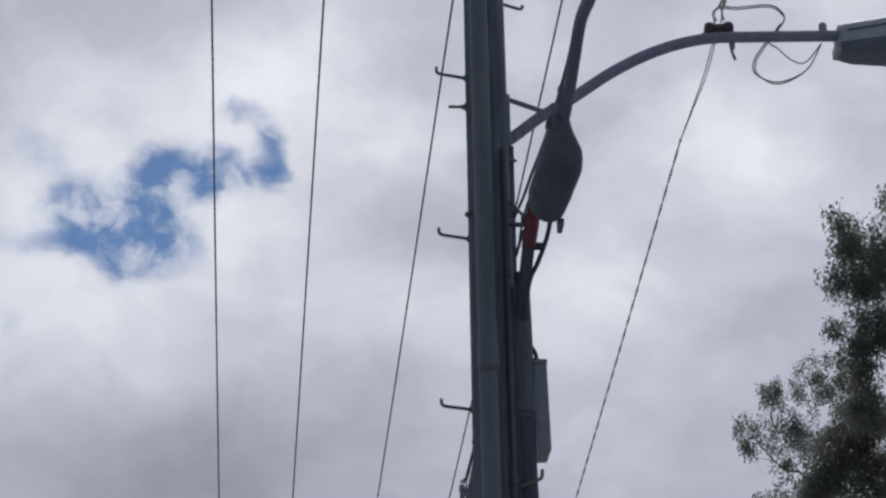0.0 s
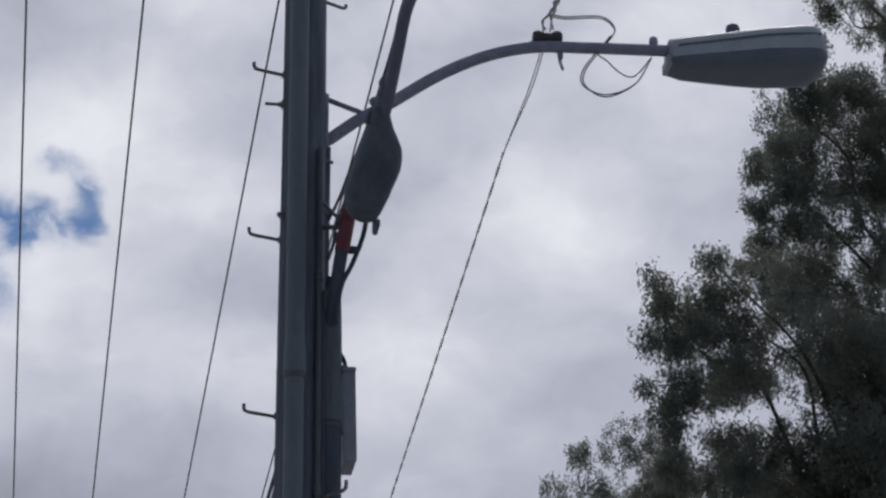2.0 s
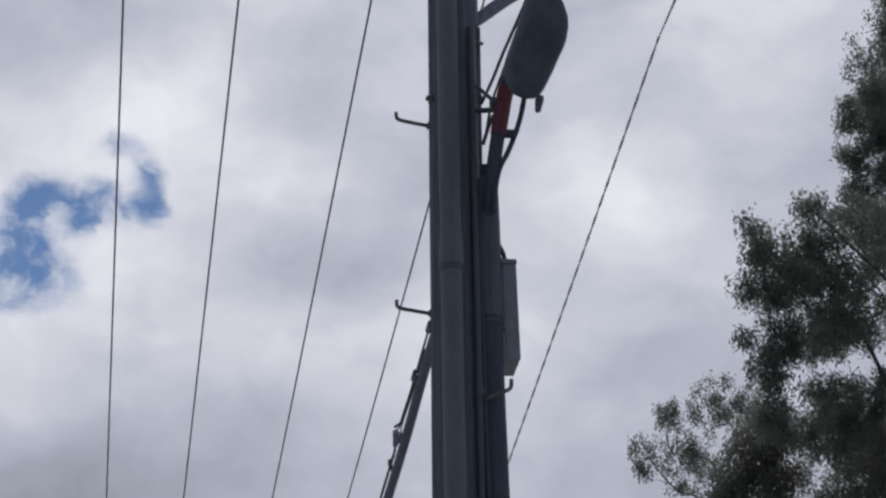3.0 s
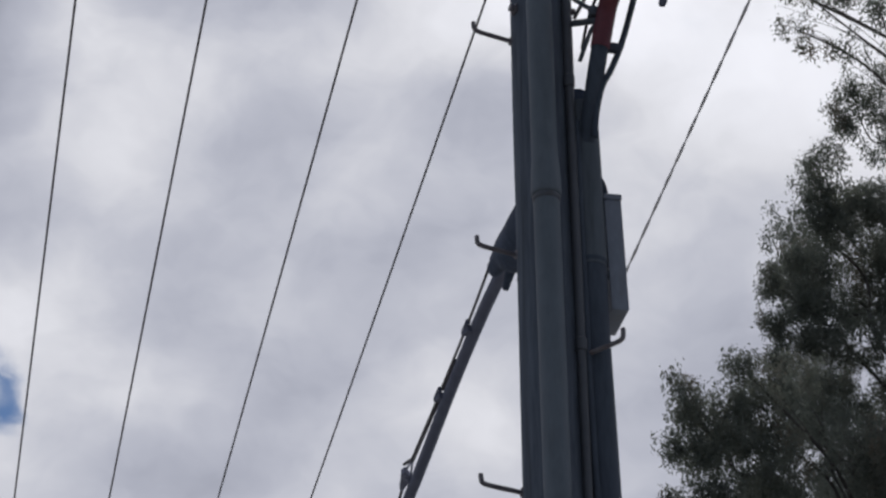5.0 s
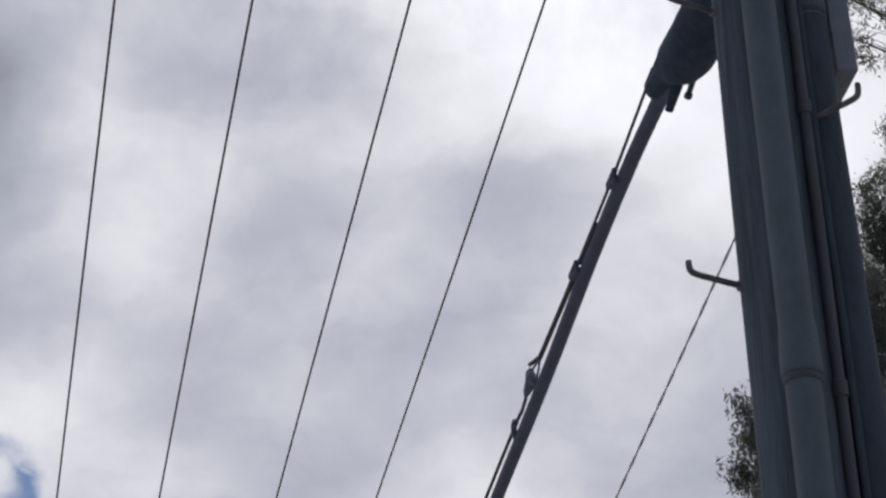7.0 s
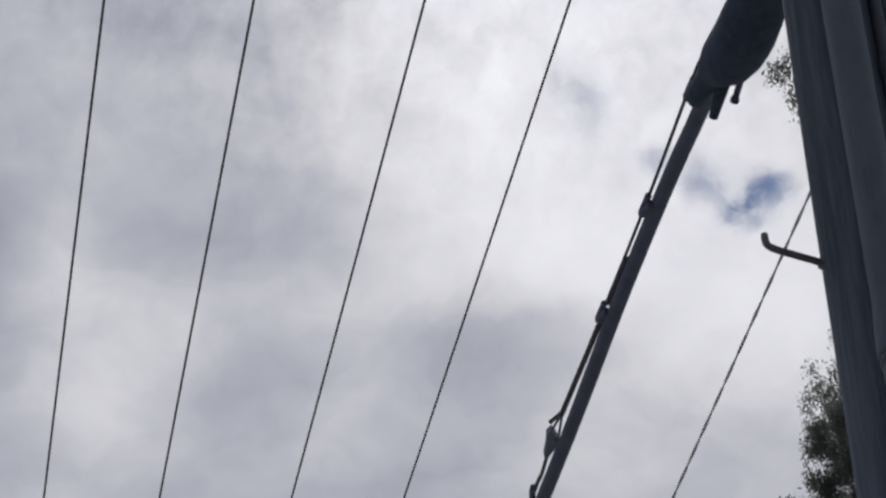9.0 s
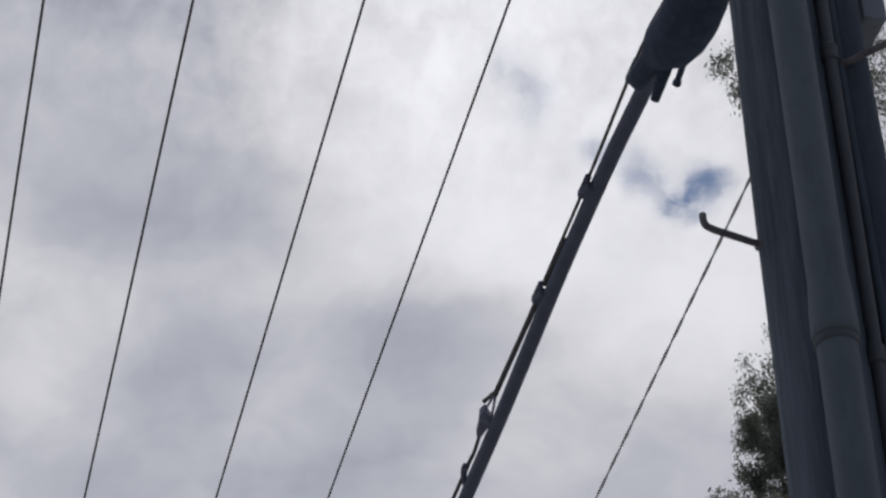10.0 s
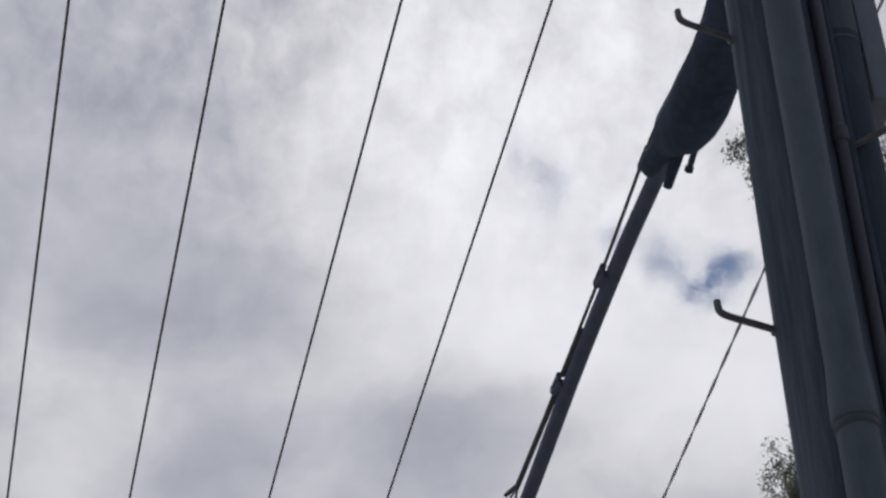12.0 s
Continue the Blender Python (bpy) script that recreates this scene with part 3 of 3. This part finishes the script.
def make_rear_cable():
    ob = thing("aerial_cable", "thick black aerial cable lashed to a steel messenger", "cable", (0.13, 0, 6.7))
    part("sheath", tube([(-0.035, 1.15, -0.06), (-0.0045, 1.6, 0.02), (-0.0045, 2.0, 0.036), (-0.0045, 2.6, 0.025), (-0.0045, 3.25, -0.018), (-0.0045, 3.7, -0.04), (-0.008, 5, -0.09), (0.0, 9, -0.22), (0, 16, -0.36), (0, 30, -0.36), (0, 45, 0.05)], 0.0276, 14, 8), RUBBER, ob)
    part("messenger", tube([(-0.05, 1.15, 0.05), (-0.045, 1.45, 0.085), (-0.046, 1.56, 0.078), (-0.042, 2.135, 0.050), (-0.038, 2.756, 0.045), (-0.040, 3.42, 0.022)], 0.0062, 8, 6), WIRE, ob)
    part("messenger", tube([(-0.045, 3.62, -0.005), (-0.038, 3.8, -0.02), (-0.04, 4.0, -0.02), (-0.04, 6, -0.07), (-0.04, 16, -0.31), (-0.04, 30, -0.31), (-0.04, 45, 0.1)], 0.0075, 8, 6), WIRE, ob)
    for y, z in ((1.575, 0.062), (2.155, 0.036), (2.775, 0.03)):
        clip = part("lashing_clip", block((0.048, 0.085, 0.034), (-0.030, y, z), 0.012, (12, 0, 10)), RUBBER, ob)
        part("clip_ear", tube([(-0.046, y - 0.06, z + 0.012), (-0.046, y + 0.01, z + 0.012)], 0.0125, 8), RUBBER, clip)
    part("wire_grip", tube([(-0.034, 2.45, 0.047), (-0.031, 2.72, 0.046)], 0.0115, 8), WIRE, ob)
    part("wire_grip", tube([(-0.031, 2.83, 0.045), (-0.040, 3.42, 0.024)], 0.0110, 8), WIRE, ob)
    part("loose_tail", tube([(-0.040, 3.40, 0.026), (-0.052, 3.46, 0.036), (-0.064, 3.50, 0.040)], 0.0085, 7, 5), WIRE, ob)
    part("bail", tube([(-0.040, 3.41, 0.022), (-0.050, 3.48, 0.018), (-0.056, 3.54, 0.012)], 0.0050, 7, 5), STEEL, ob)
    part("bail", tube([(-0.040, 3.41, 0.022), (-0.030, 3.50, 0.004), (-0.024, 3.58, -0.012)], 0.0050, 7, 5), STEEL, ob)
    wedge = bmesh.new()
    rim = [(-0.074, 3.530), (-0.060, 3.500), (-0.016, 3.560), (-0.034, 3.640), (-0.046, 3.672), (-0.060, 3.645), (-0.064, 3.590)]
    low, high = ([wedge.verts.new((x, y, 0.012 - 0.16 * (y - 3.53) + h)) for x, y in rim] for h in (-0.013, 0.013))
    wedge.faces.new(low[::-1])
    wedge.faces.new(high)
    for k in range(len(rim)):
        wedge.faces.new((low[k], low[k - 1], high[k - 1], high[k]))
    part("wedge_clamp", wedge, STEEL, ob, smooth=False)
    part("wedge_link", tube([(-0.054, 3.555, 0.006), (-0.018, 3.57, -0.012)], 0.013, 8), STEEL, ob)
    part("lashing_clip", tube([(-0.046, 3.88, -0.018), (-0.042, 3.93, -0.022), (-0.012, 4.02, -0.04)], lambda s: 0.016 - 0.006 * s, 8, 4), RUBBER, ob)


make_rear_cable()


# ---------------------------------------------------------------- street lamp
def make_street_lamp():
    lamp = thing("street_lamp", "old grey cobra-head street lamp on a curved steel arm", "street lamp", (0, 0.10, 7.3))
    line = [(0.02, -0.002, 0.015), (0.061, -0.007, 0.041), (0.186, -0.022, 0.141), (0.352, -0.042, 0.246), (0.576, -0.069, 0.400), (0.802, -0.096, 0.511), (1.029, -0.123, 0.567), (1.284, -0.154, 0.570), (1.72, -0.206, 0.560)]
    part("arm", tube(line, 0.0295, 16, 6), STEEL, lamp)
    part("arm_plate", block((0.02, 0.10, 0.29), (0.028, -0.02, 0.105), 0.004), STEEL, lamp)
    part("backing_batten", block((0.050, 0.045, 0.80), (0.035, 0.030, -0.40), 0.006), WOOD, lamp)
    part("brace", tube([(0.03, -0.010, 0.250), (0.052, -0.012, 0.243), (0.225, -0.026, 0.172)], 0.0135, 10, 4), STEEL, lamp)
    part("set_bolt", lathe([(0.022, 0), (0.022, 0.04), (0.015, 0.052)], 10, (1.631, -0.196, 0.582)), STEEL, lamp)
    head = part("housing", lamp_shell(True), HOUSING, lamp)
    part("lens", lamp_shell(False), LENS, head, "smoked plastic bowl under the lamp")
    part("photocell", lathe([(0.032, 0), (0.035, 0.012), (0.035, 0.05), (0.03, 0.06), (0.02, 0.063)], 18, (2.035, -0.215, 0.665)), RUBBER, head)
    part("seam", tube([(x, -0.12 * x - lamp_rows(x)[0] * 0.985, 0.3 + lamp_rows(x)[3] + 0.062 + 0.0375 * (x - 1.71)) for x in (1.73, 1.85, 2.0, 2.15, 2.3, 2.42)], 0.0045, 6), RUBBER, head)
    part("latch", block((0.026, 0.13, 0.055), (1.694, -0.205, 0.478), 0.008), HOUSING, head)


def lamp_rows(x):
    """Half width, rise of the top, fall of the bowl and height of the rim along the head."""
    s = (x - 1.70) / 0.755
    end = 1.0 if s < 0.88 else math.sqrt(max(0.02, 1 - ((s - 0.88) / 0.124) ** 2))
    wide = (0.085 + 0.075 * min(1.0, 1.6 * s)) * (0.5 + 0.5 * end)
    top = (0.124 + 0.059 * s) * (0.62 + 0.38 * end)
    low = (0.036 + 0.042 * math.sin(math.pi * min(1.0, 0.1 + 0.62 * s))) * (0.55 + 0.45 * end)
    return wide, top, low * (0.55 + 0.45 * min(1.0, max(0.0, s) / 0.09)), 0.180 + 0.020 * s


def lamp_shell(upper):
    """The cobra head's shell, as cross sections along its length; y follows the arm."""
    bm, rings, n, sides = bmesh.new(), [], 22, 20
    for i in range(n + 1):
        x = 1.70 + 0.755 * i / n
        wide, top, low, rim = lamp_rows(x)
        ring = []
        for k in range(sides + 1):
            a = math.pi * k / sides
            c, q = math.cos(a), math.sin(a)
            c = math.copysign(abs(c) ** 0.5, c)
            q = q ** (0.8 if upper else 0.7)
            ring.append(bm.verts.new((x, -0.12 * x + wide * c * (1 if upper else 0.985), 0.3 + rim + (top * q if upper else -low * q))))
        rings.append(ring)
    for a, b in zip(rings, rings[1:]):
        for k in range(sides):
            bm.faces.new((a[k], a[k + 1], b[k + 1], b[k]))
        bm.faces.new((a[0], b[0], b[sides], a[sides]))
    bm.faces.new(rings[0])
    bm.faces.new(rings[-1])
    return bm


make_street_lamp()


# ---------------------------------------------------------------- service wire on the lamp arm
def twisted(line, radius, lay, sides=5):
    """Two strands wound round each other along a line."""
    line = [Vector(p) for p in line]
    bm = bmesh.new()
    for phase in (0.0, math.pi):
        out, run = [], 0.0
        for i, p in enumerate(line):
            ahead = (line[min(i + 1, len(line) - 1)] - line[max(i - 1, 0)]).normalized()
            if i:
                run += (p - line[i - 1]).length
            side = ahead.cross(Vector((0, 0, 1))).normalized()
            up = side.cross(ahead)
            a = phase + 2 * math.pi * run / lay
            out.append(p + (side * math.cos(a) + up * math.sin(a)) * radius * 0.8)
        sweep(bm, out, radius, sides)
    return bm


def make_service():
    ob = thing("service_wire", "grey twisted two-strand service wire held on the lamp arm", "service wire", (1.10, 0.0, 7.7))
    far = [(1.025 + 0.018 * y - 1.10, y, 7.751 - 0.033 * y + 0.001 * y * y - 7.7) for y in (0.8 + 0.08 * k for k in range(460))]
    part("strand", twisted(far, 0.0042, 0.42), SERVICE, ob)
    for x, z in ((0.002, 0.20), (-0.012, 0.19)):
        part("bail", tube([(x, -0.01, z), (x - 0.012, 0.25, 0.115), (x * 0.4 - 0.042, 0.55, 0.055), (-0.060, 0.82, 0.026)], 0.0034, 6, 6), SERVICE, ob)
    out = [(0.025 - 0.004 * min(k, 8) + 0.006 * max(0, k - 8), -0.06 - 0.11 * k, 0.32 - 0.016 * min(k, 9) - 0.005 * max(0, k - 9) + 0.0003 * k * k) for k in range(160)]
    part("strand", twisted(out, 0.0046, 0.42), SERVICE, ob)
    part("insulator", lathe([(0.012, -0.074), (0.030, -0.071), (0.038, -0.062), (0.040, -0.048), (0.037, -0.034), (0.029, -0.024), (0.027, -0.010), (0.031, 0.0), (0.027, 0.010), (0.029, 0.024), (0.037, 0.034), (0.040, 0.048), (0.038, 0.062), (0.030, 0.071), (0.012, 0.074)], 18, (0.012, -0.02, 0.228), (0, 86, 0)), CERAMIC, ob)
    part("clevis", block((0.18, 0.022, 0.022), (0.015, -0.02, 0.195), 0.004), STEEL, ob)
    part("clevis", block((0.02, 0.03, 0.14), (0.075, -0.03, 0.18), 0.005), STEEL, ob)
    part("clamp_bolt", tube([(0.06, -0.04, 0.15), (0.068, -0.04, 0.09), (0.080, -0.045, 0.04)], 0.008, 8, 4), STEEL, ob)
    for dx, rise, sway in ((-0.018, 0.255, 0.006), (-0.004, 0.27, -0.014), (0.016, 0.26, 0.012), (0.034, 0.275, -0.006)):
        part("preform_grip", tube([(dx + 0.008, -0.03, rise), (dx + sway, -0.05, 0.31), (0.020 - sway, -0.12, 0.325), (0.018 + sway, -0.22, 0.312), (0.014 - sway * 0.5, -0.32, 0.29), (0.012, -0.44, 0.268)], 0.0048, 7, 5), SERVICE, ob)
    for lift in (0.0, -0.012):
        part("lead", tube([(0.03, -0.06, 0.345 + lift), (0.10, -0.055, 0.340 + lift), (0.27, -0.067, 0.352 + lift), (0.335, -0.073, 0.305 + lift), (0.335, -0.07, 0.25), (0.255 + lift, -0.062, 0.14), (0.186 + lift, -0.055, 0.03), (0.190 + lift * 0.8, -0.055, -0.05),
                           (0.289, -0.067, -0.108 - lift), (0.432, -0.084, -0.032), (0.518, -0.094, 0.12)], 0.0036, 7, 6), WIRE, ob)
    part("lead", tube([(0.32, -0.073, 0.24), (0.258, -0.063, 0.14), (0.296, -0.067, 0.10), (0.36, -0.075, 0.03), (0.43, -0.084, 0.012), (0.518, -0.094, 0.12)], 0.0036, 7, 6), WIRE, ob)


make_service()


# ---------------------------------------------------------------- trees
def leaf_mesh(name, clumps, seed, size=0.072):
    """Hanging gum leaves scattered through clumps: rows of x, y, z, radius, height, count."""
    rng = np.random.default_rng(seed)
    spots = []
    for x, y, z, r, h, count in clumps:
        # sprays inside the clump, leaves round each spray
        count = int(count * 2.2)
        sprays = max(4, count // 75)
        way = rng.normal(size=(sprays, 3))
        way /= np.linalg.norm(way, axis=1)[:, None]
        centre = np.array((x, y, z)) + way * (rng.random((sprays, 1)) ** 0.45) * (r, r, h)
        pick = rng.integers(0, sprays, count)
        spread = np.clip(rng.normal(size=(count, 3)), -1.7, 1.7) * (0.080, 0.080, 0.105)
        spots.append(centre[pick] + spread)
    at = np.concatenate(spots)
    n = len(at)
    turn = rng.random(n) * 2 * math.pi
    droop = rng.normal(-0.9, 0.45, n)
    along = np.stack([np.cos(turn) * np.cos(droop), np.sin(turn) * np.cos(droop), np.sin(droop)], 1)
    side = np.cross(along, rng.normal(size=(n, 3)))
    side /= np.linalg.norm(side, axis=1)[:, None]
    long = (size * (0.6 + 0.8 * rng.random(n)))[:, None]
    wide = long * (0.13 + 0.08 * rng.random(n))[:, None]
    bow = np.cross(along, side) * long * 0.08
    points = np.stack([at, at + along * long * 0.45 + side * wide + bow, at + along * long, at + along * long * 0.45 - side * wide + bow], 1).reshape(-1, 3)
    data = bpy.data.meshes.new(name)
    data.vertices.add(4 * n)
    data.vertices.foreach_set("co", points.astype(np.float32).ravel())
    data.loops.add(4 * n)
    data.loops.foreach_set("vertex_index", np.arange(4 * n, dtype=np.int32))
    data.polygons.add(n)
    data.polygons.foreach_set("loop_start", np.arange(0, 4 * n, 4, dtype=np.int32))
    data.update(calc_edges=True)
    data.materials.append(LEAF)
    return data


def make_tree(label, base, trunk_top, clumps, seed, trunk_radius=0.35, skip=2):
    """A gum tree: tapered trunk, limbs out to its clumps of leaves, twigs within them."""
    rng = random.Random(seed)
    tree = thing("gum_tree", label, "tree", base, "roadside gum trees")
    b, top = Vector(base), Vector(trunk_top)
    mids = [Vector((0, 0, -0.2))]
    for k in range(1, 7):
        p = (top - b) * (k / 6)
        mids.append(p + Vector((rng.uniform(-0.3, 0.3), rng.uniform(-0.3, 0.3), 0)) * (k < 6))
    stem = curve_points(mids, 6)
    part("trunk", sweep(bmesh.new(), stem, lambda s: trunk_radius * (1.15 - 0.95 * s), 14), BARK, tree)
    for x, y, z, r, h, count in clumps[::skip]:
        end = Vector((x, y, z)) - b
        root_z = max(0.3 * (top - b).z, end.z - (1.5 + 0.75 * (end.xy - (top - b).xy).length))
        start = min(stem, key=lambda p: abs(p.z - min(root_z, (top - b).z - 0.2)))
        way = end - start
        bend = Vector((rng.uniform(-0.5, 0.5), rng.uniform(0.1, 0.9), 0.16 * way.length))
        kink = Vector((rng.uniform(-0.6, 0.6), rng.uniform(-0.2, 0.4), rng.uniform(-0.5, 0.5)))
        line = curve_points([start, start + way * 0.25 + bend * 0.7 + kink, start + way * 0.55 + bend - kink * 0.6, start + way * 0.8 + bend * 0.5 + kink * 0.5, end], 6)
        thick = min(trunk_radius * 0.2, 0.014 + 0.0065 * way.length)
        bm = sweep(bmesh.new(), line, lambda s: thick * (1 - 0.85 * s), 8)
        for _ in range(7):
            a = line[rng.randrange(len(line) // 2, len(line))]
            tip = end + Vector((rng.gauss(0, 0.5) * r, rng.gauss(0, 0.5) * r, rng.gauss(0, 0.5) * h))
            sweep(bm, curve_points([a, (a + tip) / 2 + Vector((rng.uniform(-0.1, 0.1), 0, 0.12)), tip], 4), lambda s: 0.008 * (1 - 0.75 * s), 5)
        part("limb", bm, BARK, tree)
    ob = new("crown", leaf_mesh("crown", [(x - base[0], y - base[1], z - base[2], r, h, c) for x, y, z, r, h, c in clumps], seed))
    ob.parent = tree
    tagged(ob, "grey-green hanging leaves in loose clumps", kind="stuff")
    return tree


def fill(rng, x0, x1, z0, z1, y, deep, step, r, count, holes=()):
    """Clumps that fill the inner crown; holes are rows of x, z, radius."""
    out, z = [], z0
    while z <= z1:
        x = x0
        while x <= x1:
            if rng.random() > 0.08 and all(math.hypot(x - hx, z - hz) > hr for hx, hz, hr in holes):
                out.append((x + rng.uniform(-0.4, 0.4) * step, y + rng.uniform(-deep, deep), z + rng.uniform(-0.4, 0.4) * step, r * rng.uniform(0.7, 1.15), r * rng.uniform(0.55, 0.95), int(1.2 * count * rng.uniform(0.5, 1.3))))
            x += step
        z += step
    return out


def make_trees():
    rng = random.Random(11)
    # the lower tree in front: its ragged edge first, then its inner crown
    edge = [
        (7.98, 23.5, 17.95, 0.36, 0.36, 900), (8.00, 23.5, 17.2, 0.40, 0.34, 1000), (8.35, 23.7, 16.6, 0.5, 0.4, 1300), (7.92, 23.5, 16.1, 0.36, 0.40, 950), (7.95, 23.5, 15.2, 0.40, 0.45, 1000),
        (8.70, 23.5, 18.72, 0.24, 0.28, 420), (9.32, 24.0, 18.05, 0.5, 0.40, 1000), (7.66, 23.5, 18.42, 0.07, 0.14, 75), (7.78, 23.5, 18.25, 0.10, 0.14, 110), (8.6, 23.7, 18.15, 0.42, 0.32, 1000), (9.15, 23.8, 18.5, 0.42, 0.32, 520),
    ]
    edge += [
        (9.7, 24, 18.9, 0.5, 0.35, 520), (8.5, 23.6, 17.6, 0.4, 0.3, 800), (7.62, 23.5, 17.4, 0.16, 0.22, 180), (7.60, 23.5, 16.6, 0.15, 0.22, 170),
        (10.4, 25.0, 16.3, 0.6, 0.5, 1600), (10.9, 25.0, 15.7, 0.6, 0.5, 1600), (7.80, 24.6, 14.95, 0.5, 0.45, 1700), (8.15, 24.6, 15.42, 0.5, 0.45, 1700), (7.41, 24.6, 14.39, 0.5, 0.45, 1700), (8.16, 24.6, 14.49, 0.5, 0.45, 1700),
    ]
    gaps = [(10.2, 18.7, 0.5)]
    inner = fill(rng, 8.9, 14.5, 13.4, 18.2, 24.6, 0.8, 0.95, 0.66, 1650, gaps) + fill(rng, 9.8, 14.5, 13.8, 17.6, 26.0, 0.6, 1.2, 0.8, 1300, gaps) + fill(rng, 10.5, 14.5, 18.9, 19.6, 25, 0.6, 1.0, 0.6, 700)
    inner += fill(rng, 10.0, 15.0, 12.4, 16.4, 27.2, 0.5, 1.0, 0.8, 1500, gaps) + fill(rng, 9.6, 14.5, 12.6, 14.9, 25.4, 0.6, 0.9, 0.7, 1500) + fill(rng, 11.2, 14.5, 15.4, 17.4, 25.4, 0.5, 0.9, 0.7, 1500)
    make_tree("dense gum tree with grey-green drooping leaves", (12.0, 25.4, 0), (11.6, 25.2, 17.5), edge + inner, 5, 0.34, 5)
    # the tall tree behind it
    edge = [
        (10.98, 28, 22.95, 0.34, 0.30, 700), (11.0, 28, 22.2, 0.36, 0.34, 800), (11.05, 28, 21.4, 0.40, 0.34, 850), (11.5, 28, 23.5, 0.36, 0.28, 750), (11.78, 28, 24.9, 0.34, 0.36, 700),
        (11.72, 28, 24.3, 0.25, 0.25, 380), (12.1, 28, 25.6, 0.40, 0.30, 750), (12.55, 28, 26.5, 0.38, 0.34, 650), (12.8, 28, 27.2, 0.32, 0.26, 450), (12.3, 28.2, 24.4, 0.5, 0.4, 1100),
    ]
    edge += [
        (11.6, 28.2, 22.7, 0.5, 0.4, 1200), (11.54, 28.0, 21.85, 0.5, 0.45, 1100), (10.85, 28.0, 20.9, 0.4, 0.4, 800), (12.06, 28.3, 22.04, 0.5, 0.45, 1000), (12.3, 28.3, 25.0, 0.5, 0.45, 1000), (13.0, 28.5, 25.1, 0.6, 0.5, 1300), (13.6, 28.6, 24.6, 0.6, 0.5, 1200), (11.6, 28.2, 20.8, 0.6, 0.5, 1400), (13.2, 28, 26.9, 0.4, 0.35, 650), (13.6, 28, 27.7, 0.4, 0.3, 480), (11.25, 28, 20.4, 0.4, 0.4, 800),
    ]
    inner = fill(rng, 12.3, 17.5, 19.6, 23.6, 28.8, 0.8, 1.0, 0.7, 1550) + fill(rng, 13.2, 17.5, 24.3, 26.2, 28.8, 0.8, 1.0, 0.7, 1450) + fill(rng, 14.2, 17.5, 27.2, 30.5, 28.6, 0.8, 1.1, 0.7, 1150) + fill(rng, 12.6, 17.5, 20, 25.5, 30.5, 0.6, 1.3, 0.85, 1200)
    make_tree("tall gum tree with a ragged open crown", (15.2, 29.4, 0), (14.6, 29.2, 28.0), edge + inner, 9, 0.42, 4)
    # a limb of a nearer tree hangs in from the side
    fringe = [
        (9.62, 22.5, 24.22, 0.22, 0.22, 170), (10.0, 22.5, 24.0, 0.28, 0.18, 210), (10.5, 22.5, 23.95, 0.34, 0.20, 260), (9.75, 22.5, 25.0, 0.34, 0.28, 330), (9.28, 22.5, 25.3, 0.22, 0.24, 200),
        (10.4, 22.5, 25.0, 0.45, 0.32, 480), (11.1, 22.5, 24.6, 0.40, 0.35, 420), (8.98, 22.5, 26.15, 0.18, 0.34, 170), (8.95, 22.5, 25.75, 0.16, 0.20, 110), (9.22, 22.5, 25.15, 0.12, 0.22, 110), (9.7, 22.5, 26.1, 0.5, 0.4, 560),
    ]
    fringe += [
        (10.7, 22.5, 26.0, 0.6, 0.45, 700), (11.7, 22.6, 25.6, 0.5, 0.5, 650), (11.8, 22.8, 26.9, 0.7, 0.5, 900), (12.6, 22.6, 25.0, 0.5, 0.45, 650), (13.2, 22.8, 26.4, 0.7, 0.6, 1000), (13.4, 22.6, 24.2, 0.6, 0.5, 800),
    ]
    make_tree("leaning gum tree with thin hanging foliage", (15.6, 22.8, 0), (14.6, 22.7, 26.5), [(x, y, z, r * 1.1, h * 1.1, int(c * 0.7)) for x, y, z, r, h, c in fringe], 3, 0.28, 3)
    # a farther tree, lower against the sky
    far = [(9.95, 38.7, 21.55, 0.35, 0.40, 520), (10.9, 38.7, 21.9, 0.65, 0.55, 1100), (11.8, 38.7, 21.6, 0.7, 0.65, 1300), (10.4, 38.8, 20.6, 0.8, 0.7, 1500), (9.45, 38.7, 20.6, 0.40, 0.5, 600)]
    far += fill(rng, 10.2, 15.5, 17.0, 20.4, 39.2, 0.9, 1.3, 0.9, 1500)
    make_tree("farther gum tree with a rounded leafy crown", (13.0, 40, 0), (12.6, 39.6, 20.0), far, 8, 0.35)


make_trees()
